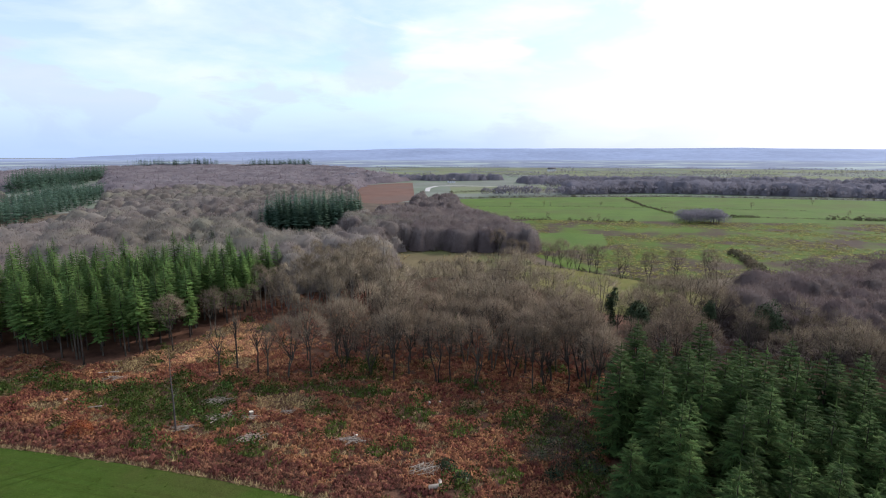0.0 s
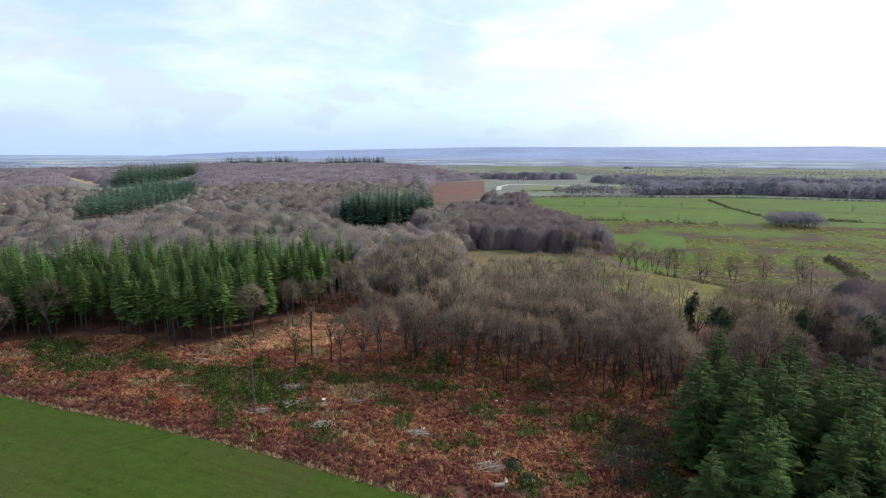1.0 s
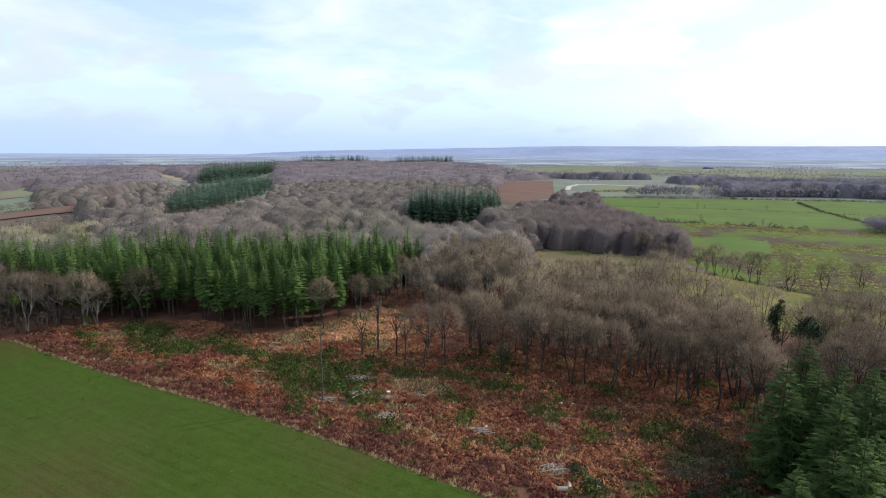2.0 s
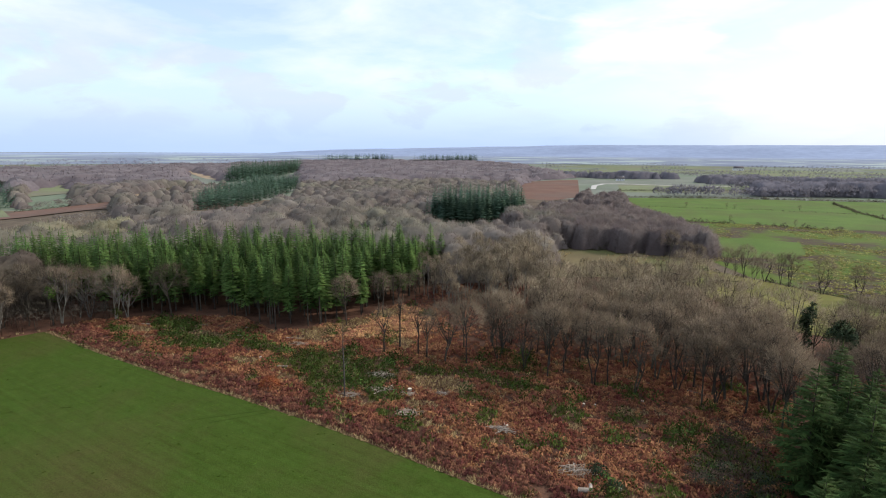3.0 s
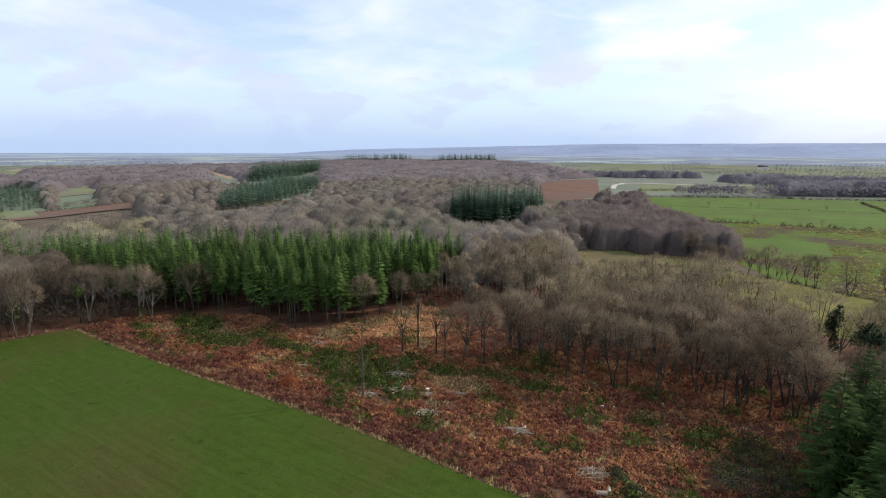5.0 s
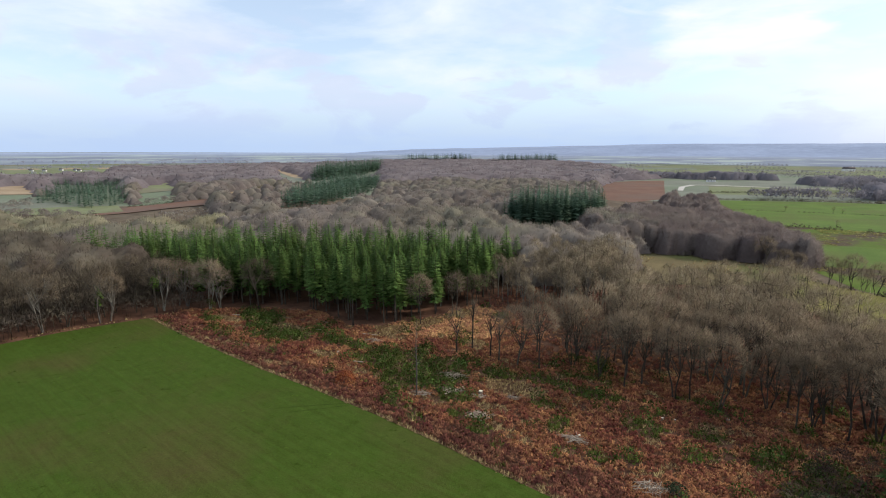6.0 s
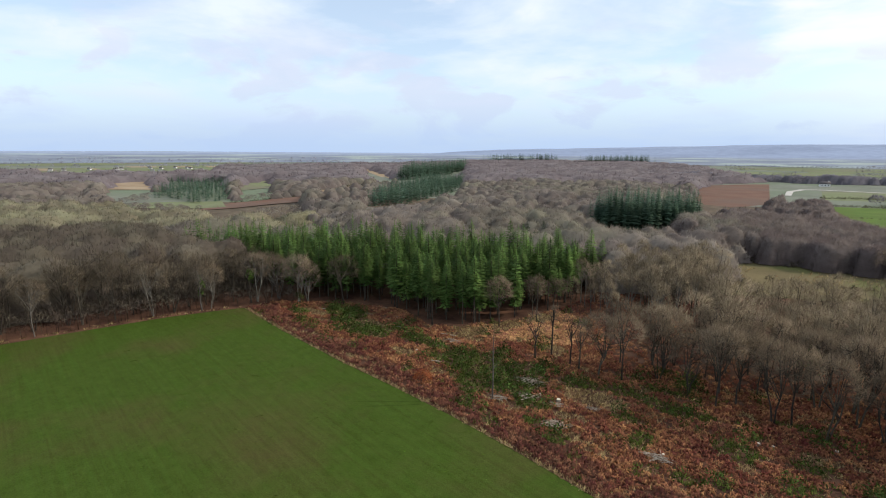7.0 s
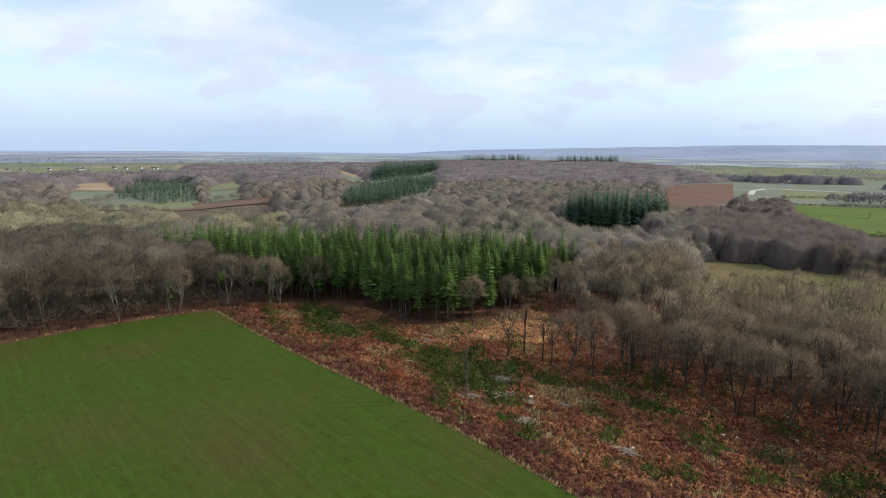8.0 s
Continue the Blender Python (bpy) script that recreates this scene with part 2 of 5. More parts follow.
# Redder bracken, with shade also mixed into its darker colour.
M_BRACKEN_DARK = mat("shaded_red_bracken", (0.148, 0.060, 0.041), (0.265, 0.110, 0.068), 0.15, 4.0, island=0.35, tint=0.36, through_light=0.3)
# Sunlit copy of the bracken: the sunshine is put into its colour.
M_BRACKEN_SUNLIT = mat("sunlit_bracken", (0.40, 0.200, 0.098), (0.56, 0.300, 0.150), 0.15, 4.0, island=0.35, tint=0.3, through_light=0.3)
M_STRAW = mat("dry_grass", (0.31, 0.215, 0.105), (0.43, 0.315, 0.155), 0.3, 4.0, tint=0.3, island=0.35, through_light=0.3)
M_BRAMBLE = mat("bramble_leaves", (0.040, 0.070, 0.016), (0.098, 0.138, 0.032), 0.4, 5.0, tint=0.45, island=0.35, through_light=0.25)
M_YEW = mat("yew_needles", (0.026, 0.040, 0.022), (0.058, 0.080, 0.038), 0.5, 5.0, island=0.3, through_light=0.08)
M_GRASS = mat("grass_tufts", (0.085, 0.120, 0.024), (0.160, 0.182, 0.042), 0.4, 5.0, tint=0.35, island=0.35, through_light=0.35)
M_SCRUB = mat("dark_scrub", (0.050, 0.034, 0.028), (0.095, 0.066, 0.050), 0.4, 4.0, tint=0.3, island=0.3, through_light=0.2)
M_RUSSET = mat("russet_leaves", (0.27, 0.075, 0.032), (0.40, 0.13, 0.055), 0.6, 5.0, island=0.35, through_light=0.3)
M_IVY = mat("ivy_leaves", (0.050, 0.100, 0.018), (0.100, 0.175, 0.030), 0.6, 5.0, island=0.35, through_light=0.2)
M_CUT = mat("cut_wood", (0.50, 0.42, 0.31), (0.65, 0.57, 0.45), 1.5, 9.0, each=0.1)
M_STICK = mat("bleached_wood", (0.26, 0.205, 0.155), (0.45, 0.375, 0.295), 1.0, 8.0, each=0.4, island=0.35)
M_RUSH = mat("rush_blades", (0.26, 0.24, 0.075), (0.35, 0.32, 0.12), 0.3, 3.0, tint=0.3, island=0.15, through_light=0.5)
M_HEDGE = mat("hedge_twigs", (0.092, 0.086, 0.050), (0.150, 0.132, 0.085), 0.1, 1.5, tint=0.3, island=0.2, through_light=0.4)
M_BRUSH = mat("brush_twigs", (0.100, 0.080, 0.058), (0.150, 0.122, 0.090), 0.2, 2.0, tint=0.25, through_light=0.2)
M_WALL = mat("white_plaster", (0.62, 0.60, 0.56), (0.74, 0.72, 0.68), 0.4, 4.0)
M_ROOF = mat("slate_roof", (0.10, 0.09, 0.09), (0.16, 0.14, 0.13), 0.5, 5.0)
M_PANE = mat("window_dark", (0.03, 0.035, 0.04), (0.05, 0.055, 0.06), 1.0, 6.0, rough=0.15, spec=0.5)
# Haze is put into these two colours, and a faint glow added.
M_HAZE_HILL = mat("hazed_hill", (0.180, 0.217, 0.292), (0.215, 0.258, 0.345), 0.002, 0.02, glow=0.4)
M_HAZE_PLAIN = mat("hazed_plain", (0.125, 0.143, 0.180), (0.175, 0.198, 0.235), 0.004, 0.02, glow=0.42, third=(0.245, 0.285, 0.26), third_scale=0.0032, third_at=(0.50, 0.60))


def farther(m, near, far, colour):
    """Let a land's colour run over to a haze colour with the distance from the middle of the place."""
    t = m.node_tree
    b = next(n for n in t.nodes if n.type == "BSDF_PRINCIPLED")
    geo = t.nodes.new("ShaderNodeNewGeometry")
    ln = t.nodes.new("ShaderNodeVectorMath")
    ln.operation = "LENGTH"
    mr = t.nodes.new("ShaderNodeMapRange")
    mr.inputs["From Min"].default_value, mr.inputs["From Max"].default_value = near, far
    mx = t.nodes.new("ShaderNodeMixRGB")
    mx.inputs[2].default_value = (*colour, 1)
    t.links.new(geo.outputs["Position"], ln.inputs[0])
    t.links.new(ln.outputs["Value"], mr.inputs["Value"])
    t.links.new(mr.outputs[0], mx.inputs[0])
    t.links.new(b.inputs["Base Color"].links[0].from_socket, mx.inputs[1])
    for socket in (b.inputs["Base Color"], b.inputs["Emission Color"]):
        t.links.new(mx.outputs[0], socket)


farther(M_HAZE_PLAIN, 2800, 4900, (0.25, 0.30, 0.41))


# ---- mesh tools ----
def shape(name, V, F, *mats, tint=None, normals=None):
    V, F = np.asarray(V, np.float32).reshape(-1, 3), np.asarray(F, np.int32).reshape(-1, 3)
    me = bpy.data.meshes.new(name)
    me.vertices.add(len(V))
    me.vertices.foreach_set("co", V.ravel())
    me.loops.add(3 * len(F))
    me.loops.foreach_set("vertex_index", F.ravel())
    me.polygons.add(len(F))
    me.polygons.foreach_set("loop_start", np.arange(0, 3 * len(F), 3, dtype=np.int32))
    me.update(calc_edges=True)
    if normals is not None:
        me.attributes.new("custom_normal", "FLOAT_VECTOR", "POINT").data.foreach_set("vector", np.asarray(normals, np.float32).ravel())
    if tint is not None:
        me.attributes.new("tint", "FLOAT", "POINT").data.foreach_set("value", np.asarray(tint, np.float32))
    for m in mats:
        me.materials.append(m)
    return me


def part(name, soup, material, parent=None, label="", form=None):
    V, F = join(soup)
    N = None
    if form:
        F, N = rounded(V, F, form)
    ob = new(name, shape(name, V, F, material, normals=N))
    ob.parent = parent
    return tagged(ob, label)


def join(soups):
    if isinstance(soups, tuple):
        return soups
    Vs, Fs, n = [], [], 0
    for V, F in soups:
        Vs.append(V)
        Fs.append(F + n)
        n += len(V)
    return np.concatenate(Vs), np.concatenate(Fs)


def unit(a):
    return a / np.maximum(np.linalg.norm(a, axis=-1, keepdims=True), 1e-9)


def rounded(V, F, form="dome"):
    """Normals that follow a crown's form, so that many small leaves or twigs are lit like one soft mass."""
    h, R = V[:, 2].max(), np.hypot(V[:, 0], V[:, 1]).max()
    if form == "cone":
        N = V * [1, 1, 0]
        N = unit(unit(N) + [0, 0, 1.1])
    elif form == "tuft":
        N = unit(V * [0.7 / R, 0.7 / R, 0] + [0, 0, 1.0])
    else:
        N = unit((V - [0, 0, h * 0.48]) / [R, R, h * 0.52] + [0, 0, 0.55])
    flat = np.cross(V[F[:, 1]] - V[F[:, 0]], V[F[:, 2]] - V[F[:, 0]])
    N = unit(N + 0.3 * np.sin(V * 37.0 + np.roll(V, 1, 1) * 23.0))
    turn = (flat * N[F].mean(1)).sum(1) < 0
    F = np.where(turn[:, None], F[:, ::-1], F)
    return F, N


def tubes(P0, P1, R0, R1, n=5):
    """Tapered prisms from P0 to P1, open at their ends."""
    P0, P1 = np.atleast_2d(P0).astype(float), np.atleast_2d(P1).astype(float)
    m = len(P0)
    R0, R1 = np.broadcast_to(R0, m), np.broadcast_to(R1, m)
    d = unit(P1 - P0)
    ref = np.where(np.abs(d[:, 2:3]) > 0.9, [[1.0, 0, 0]], [[0, 0, 1.0]])
    a = unit(np.cross(d, ref))
    b = np.cross(d, a)
    ang = np.arange(n) * 2 * np.pi / n
    ring = a[:, None] * np.cos(ang)[None, :, None] + b[:, None] * np.sin(ang)[None, :, None]
    V = np.concatenate([P0[:, None] + ring * R0[:, None, None], P1[:, None] + ring * R1[:, None, None]], 1)
    i, j = np.arange(n), (np.arange(n) + 1) % n
    f = np.concatenate([np.stack([i, j, n + j], 1), np.stack([i, n + j, n + i], 1)])
    F = f[None] + (np.arange(m) * 2 * n)[:, None, None]
    return V.reshape(-1, 3), F.reshape(-1, 3)


def blades(P, D, W, rng, face=None, loose=0.6):
    """Slim triangles that start at P and end at P + D, lying more or less square to face."""
    face = rng.normal(size=D.shape) if face is None else unit(face) + rng.normal(size=D.shape) * loose
    side = unit(np.cross(D, face)) * (np.broadcast_to(W, len(P))[:, None] / 2)
    V = np.stack([P - side, P + side, P + D], 1).reshape(-1, 3)
    return V, np.arange(len(V)).reshape(-1, 3)


def moved(soup, xyz, turn=0.0, size=1.0):
    V, F = soup
    c, s = np.cos(turn), np.sin(turn)
    sz = np.broadcast_to(size, 3)
    U = V * sz
    return np.stack([U[:, 0] * c - U[:, 1] * s, U[:, 0] * s + U[:, 1] * c, U[:, 2]], 1) + np.asarray(xyz), F


def scatter(soups, places, rng, sizes, form="dome"):
    """One mesh out of many turned and scaled copies of a few shapes."""
    out, tint, normals = [], [], []
    soups = [(V, *rounded(V, F, form)) for V, F in soups]
    for k, (x, y) in enumerate(places):
        s = sizes[k] * rng.uniform(0.9, 1.1, 3)
        V, F, N = soups[rng.integers(len(soups))]
        turn = rng.uniform(0, 6.28)
        out.append(moved((V, F), (x, y, land(x, y)), turn, s))
        normals.append(moved((N, F), (0, 0, 0), turn)[0])
        tint.append(np.full(len(V), rng.uniform()))
    return (*join(out), np.concatenate(tint), np.concatenate(normals))


def inside(poly, pts):
    x, y = pts[:, 0], pts[:, 1]
    hit = np.zeros(len(pts), bool)
    for (x0, y0), (x1, y1) in zip(poly, poly[1:] + poly[:1]):
        if y0 != y1:
            hit ^= ((y0 > y) != (y1 > y)) & (x < (x1 - x0) * (y - y0) / (y1 - y0) + x0)
    return hit


def spread(poly, step, rng, jitter=0.42):
    p = np.array(poly, float)
    lo, hi = p.min(0), p.max(0)
    gx, gy = np.meshgrid(np.arange(lo[0], hi[0] + step, step), np.arange(lo[1], hi[1] + step, step))
    gx = gx + (np.arange(gx.shape[0]) % 2)[:, None] * step / 2
    pts = np.stack([gx.ravel(), gy.ravel()], 1) + rng.uniform(-jitter, jitter, (gx.size, 2)) * step
    return pts[inside(poly, pts)]


def smooth(a, b, v):
    u = np.clip((v - a) / (b - a), 0, 1)
    return u * u * (3 - 2 * u)


def land(x, y):
    """Height of the ground: level round the clearing, rising slowly to the plain's rim, with one low hill."""
    r = np.hypot(x, y)
    roll = np.sin(x * 0.019 + 1.0) * np.cos(y * 0.015 - x * 0.006) + 0.5 * np.sin(x * 0.041 + y * 0.033)
    west = smooth(-60, -160, x) * smooth(200, 330, r) * (1 - smooth(900, 1300, r))
    return 1.7 * roll * west + 24 * smooth(1000, 4900, r) + 4 * np.exp(-((x + 640) ** 2 + (y - 1500) ** 2) / (2 * 330 ** 2)) * smooth(800, 1200, r)


# ---- ground ----
def build_ground():
    n = 170
    u = np.sinh(np.linspace(-1, 1, n) * 5.0) / np.sinh(5.0) * 4990
    gx, gy = np.meshgrid(u, u)
    V = np.stack([gx.ravel(), gy.ravel(), land(gx, gy).ravel()], 1)
    i = (np.arange(n - 1)[:, None] * n + np.arange(n - 1)[None]).ravel()
    F = np.concatenate([np.stack([i, i + 1, i + n + 1], 1), np.stack([i, i + n + 1, i + n], 1)])
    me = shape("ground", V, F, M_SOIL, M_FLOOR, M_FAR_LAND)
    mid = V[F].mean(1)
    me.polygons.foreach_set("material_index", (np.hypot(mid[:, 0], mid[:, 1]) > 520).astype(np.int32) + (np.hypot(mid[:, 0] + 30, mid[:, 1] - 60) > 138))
    me.polygons.foreach_set("use_smooth", np.ones(len(F), bool))
    tagged(new("ground", me), "leaf-littered brown woodland ground running out to open country", "ground", kind="structure")


def build_field(name, poly, material, label, lift=0.12, cuts=3, category="field"):
    bm = bmesh.new()
    bm.faces.new([bm.verts.new((x, y, 0)) for x, y in poly])
    bmesh.ops.triangulate(bm, faces=bm.faces[:])
    for _ in range(cuts):
        bmesh.ops.subdivide_edges(bm, edges=bm.edges[:], cuts=1, use_grid_fill=True)
    for v in bm.verts:
        v.co.z = land(v.co.x, v.co.y) + lift
    bmesh.ops.triangulate(bm, faces=bm.faces[:])
    me = bpy.data.meshes.new(name)
    bm.to_mesh(me)
    bm.free()
    me.materials.append(material)
    return tagged(new(name, me), label, category, kind="structure")


build_ground()
CROP = [(30, 51), (0, 60), (-19, 65), (-34, 69.5), (-47, 72.8), (-62, 76), (-80, 79.3), (-107, 85.5), (-131, 92), (-134, 87), (-140, 75), (-148, 51),
        (-157, 20), (-175, -60), (-150, -160), (120, -160), (90, 20)]
PLOUGH = [(-90, 523), (-132, 839), (-51, 907), (-29, 556), (-52, 505)]
PASTURE = [(12, 562), (110, 585), (250, 590), (470, 525), (430, 335), (300, 350), (136, 370), (36, 386)]
ROUGH = [(36, 385), (136, 369), (300, 349), (430, 334), (300, 210), (205, 236), (123, 198), (73, 190), (50, 213), (40, 246)]
BRIGHT = [(47, 252), (52, 305), (70, 314), (92, 306), (84, 270), (74, 256)]
MEADOW_UP = [(-24, 257), (24, 254), (40, 247), (38, 222), (22, 205), (-20, 190), (-34, 215)]
MEADOW_LOW = [(38, 222), (50, 211), (73, 188.5), (90, 165), (70, 140), (46, 150), (30, 180), (24, 204)]
BROWN = [(-381, 228), (-419, 285), (-400, 352), (-348, 309), (-363, 252)]
TAN = [(-636, 274), (-757, 330), (-735, 381), (-627, 328)]
GREEN_FAR = [(-512, 354), (-627, 440), (-647, 511), (-538, 427)]
PALE = [(-417, 381), (-484, 577), (-504, 614), (-443, 410)]
PALE_LOW = [(-457, 200), (-470, 235), (-440, 290), (-385, 258), (-410, 215)]
TAN_FAR = [(-825, 888), (-890, 977), (-600, 738), (-573, 684)]
LIGHT_FAR = [(-184, 1399), (-31, 1372), (-39, 1217), (-170, 1199)]
LIGHT_FAR2 = [(-27, 1800), (79, 1509), (32, 1280), (-10, 1450)]
BEHIND = [(10, 640), (256, 690), (420, 640), (430, 800), (300, 860), (10, 790)]
build_field("field", CROP, M_CROP, "bright green winter crop with faint tan patches", 0.10, 2)
# Two dark strips laid along the line of the dead tree's shadow.
for line in ([(-64.4, 66.9), (-61.7, 68.8), (-58.4, 71.1), (-54.2, 74.0)],
             [(-61.1, 67.0), (-58.7, 68.9), (-55.9, 71.2), (-53.3, 73.6)]):
    build_field("shadow_strip", [(x, y - 0.28) for x, y in line] + [(x, y + 0.28) for x, y in line[::-1]], M_CROP_SHADOW, "dark curved strip painted on the crop as the dead tree's shadow", 0.115, 1, "wheel track")
build_field("ploughed_field", PLOUGH, M_PLOUGH, "bare reddish brown ploughed field between woods")
build_field("pasture", PASTURE, M_PASTURE, "bright green grazed pasture crossed by hedges")
build_field("rough_meadow", ROUGH, M_ROUGH, "tussocky green and brown rough meadow")
build_field("pasture", BRIGHT, M_PASTURE, "bright green mown patch in the rough meadow", 0.2)
build_field("meadow", MEADOW_UP, M_DRY, "yellowish dry meadow beside the wood")
build_field("meadow", MEADOW_LOW, M_MEADOW, "yellow-green meadow beside a row of trees")
build_field("ploughed_field", BROWN, M_PLOUGH, "reddish brown ploughed strip among distant woods", 0.55, 4)
build_field("stubble_field", TAN, M_STUBBLE, "pale tan stubble field far off", 0.55, 4)
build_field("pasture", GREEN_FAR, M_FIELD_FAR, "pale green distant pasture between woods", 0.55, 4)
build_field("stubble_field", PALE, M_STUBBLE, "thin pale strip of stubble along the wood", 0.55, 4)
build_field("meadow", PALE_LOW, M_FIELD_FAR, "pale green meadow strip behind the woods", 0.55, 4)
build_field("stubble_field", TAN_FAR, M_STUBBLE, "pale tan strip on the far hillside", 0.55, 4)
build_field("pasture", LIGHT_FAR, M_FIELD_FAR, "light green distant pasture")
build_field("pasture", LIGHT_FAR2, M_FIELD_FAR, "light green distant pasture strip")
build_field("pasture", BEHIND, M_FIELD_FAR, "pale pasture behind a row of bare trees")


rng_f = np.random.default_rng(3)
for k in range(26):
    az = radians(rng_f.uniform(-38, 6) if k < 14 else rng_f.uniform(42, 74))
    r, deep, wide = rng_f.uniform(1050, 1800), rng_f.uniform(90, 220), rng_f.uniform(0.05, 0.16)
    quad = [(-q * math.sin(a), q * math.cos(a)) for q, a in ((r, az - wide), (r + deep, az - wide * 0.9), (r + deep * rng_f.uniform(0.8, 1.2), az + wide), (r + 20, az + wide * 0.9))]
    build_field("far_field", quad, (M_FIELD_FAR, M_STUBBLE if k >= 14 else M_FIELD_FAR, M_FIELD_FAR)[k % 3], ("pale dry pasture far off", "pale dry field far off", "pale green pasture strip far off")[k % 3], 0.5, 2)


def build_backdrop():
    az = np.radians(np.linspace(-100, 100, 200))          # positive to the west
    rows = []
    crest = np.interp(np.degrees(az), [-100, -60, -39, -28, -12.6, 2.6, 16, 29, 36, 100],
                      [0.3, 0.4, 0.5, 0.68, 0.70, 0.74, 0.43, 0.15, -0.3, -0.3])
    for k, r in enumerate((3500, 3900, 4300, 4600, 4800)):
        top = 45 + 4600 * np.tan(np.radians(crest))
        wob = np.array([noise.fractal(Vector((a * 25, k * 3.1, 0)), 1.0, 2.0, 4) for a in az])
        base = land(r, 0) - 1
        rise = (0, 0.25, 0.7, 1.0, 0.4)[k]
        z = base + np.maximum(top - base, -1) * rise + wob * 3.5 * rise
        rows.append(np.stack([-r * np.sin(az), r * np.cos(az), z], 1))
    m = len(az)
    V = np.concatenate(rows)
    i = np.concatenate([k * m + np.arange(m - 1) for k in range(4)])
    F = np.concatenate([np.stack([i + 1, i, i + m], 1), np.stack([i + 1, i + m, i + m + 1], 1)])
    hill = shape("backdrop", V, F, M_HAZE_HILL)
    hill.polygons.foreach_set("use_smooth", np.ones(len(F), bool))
    tagged(new("backdrop", hill), "long low wooded ridge, painted blue for distance haze", "hills", kind="structure")
    rows = []
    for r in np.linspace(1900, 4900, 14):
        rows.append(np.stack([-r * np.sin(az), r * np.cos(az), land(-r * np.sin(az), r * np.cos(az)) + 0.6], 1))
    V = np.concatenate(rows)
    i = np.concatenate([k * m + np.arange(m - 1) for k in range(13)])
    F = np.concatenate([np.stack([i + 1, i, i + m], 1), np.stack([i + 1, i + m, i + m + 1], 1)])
    tagged(new("backdrop", shape("backdrop", V, F, M_HAZE_PLAIN)), "distant plain of fields and woods, painted pale for haze", "plain", kind="structure")


build_backdrop()


# ---- kinds of tree ----
def bare_tree(rng, h, R, limbs=11, subs=46, tips=190, twigs=15, bole=0.30, stems=1, twig_w=0.031, twig_l=1.0, split=False, stout=1.0):
    """A leafless broadleaf: (wood, twigs)."""
    centre = np.array([0, 0, h * (0.51 + 0.48 * bole)])
    radii = np.array([R, R, h * (0.49 - 0.48 * bole)])

    def shell(n, lo, hi):
        d = unit(rng.normal(size=(n, 3)))
        d[:, 2] = np.where(d[:, 2] < -0.5, -d[:, 2] * 0.7, d[:, 2])
        return centre + unit(d) * radii * rng.uniform(lo, hi, (n, 1)) ** 0.6

    soup = []
    fork = []
    r0 = h * 0.0098 * stout
    for s in range(stems):
        a = rng.uniform(0, 6.28)
        foot = np.array([np.cos(a), np.sin(a), 0]) * (0.25 * (stems > 1))
        lean = np.array([np.cos(a), np.sin(a), 0]) * (R * 0.28 if stems > 1 else R * 0.06)
        mid = foot + lean * 0.45 + [rng.normal() * 0.12, rng.normal() * 0.12, h * bole * 0.55]
        top = foot + lean + [0, 0, h * bole]
        up = top + lean * 0.4 + [rng.normal() * 0.3, rng.normal() * 0.3, h * 0.3]
        soup.append(tubes([foot - [0, 0, 0.3], mid, top], [mid, top, up], [r0 * 1.25, r0, r0 * 0.85], [r0, r0 * 0.85, r0 * 0.3], 6))
        fork += [mid * 0.25 + top * 0.75, top, top * 0.6 + up * 0.4]
    fork = np.array(fork)
    L = shell(limbs, 0.35, 0.75)
    S0 = fork[rng.integers(len(fork), size=limbs)]
    bend = S0 * 0.5 + L * 0.5 + np.stack([0 * L[:, 0], 0 * L[:, 0], rng.uniform(-0.06, 0.02, limbs) * h], 1)
    pieces = [[tubes([S0[i], bend[i]], [bend[i], L[i]], [r0 * 0.68, r0 * 0.46], [r0 * 0.46, r0 * 0.22], 4)] for i in range(limbs)]
    knots = np.concatenate([bend, L, bend * 0.5 + L * 0.5])
    S = shell(subs, 0.5, 0.95)
    near = np.argmin(((S[:, None] - knots[None]) ** 2).sum(-1), 1)
    own = near % limbs
    for i in set(own):
        pieces[i].append(tubes(knots[near[own == i]], S[own == i], r0 * 0.30, r0 * 0.11, 3))
    knots2 = np.concatenate([S, S * 0.5 + knots[near] * 0.5])
    T = shell(tips, 0.55, 1.0)
    near = np.argmin(((T[:, None] - knots2[None]) ** 2).sum(-1), 1)
    root = knots2[near]
    if twig_w < 0.05:
        for i in set(own[near % subs]):
            pick = own[near % subs] == i
            pieces[i].append(tubes(root[pick], T[pick], r0 * 0.09, r0 * 0.03, 3))
    k = np.repeat(np.arange(tips), twigs)
    f = rng.uniform(0.25, 1.05, (len(k), 1))
    P = root[k] * (1 - f) + T[k] * f + rng.normal(size=(len(k), 3)) * 0.32 * twig_l
    out = unit((T - centre) / radii)[k] + rng.normal(size=(len(k), 3)) * 0.4 + [0, 0, 0.55]
    D = unit(out) * (twig_l * rng.uniform(0.6, 1.3, (len(k), 1)))
    twig = blades(P, D, twig_w * rng.uniform(0.7, 1.3, len(k)), rng, (P - centre) / radii)
    if split:
        return join(soup), twig, [join(p) for p in pieces]
    return join(soup + [join(p) for p in pieces]), twig


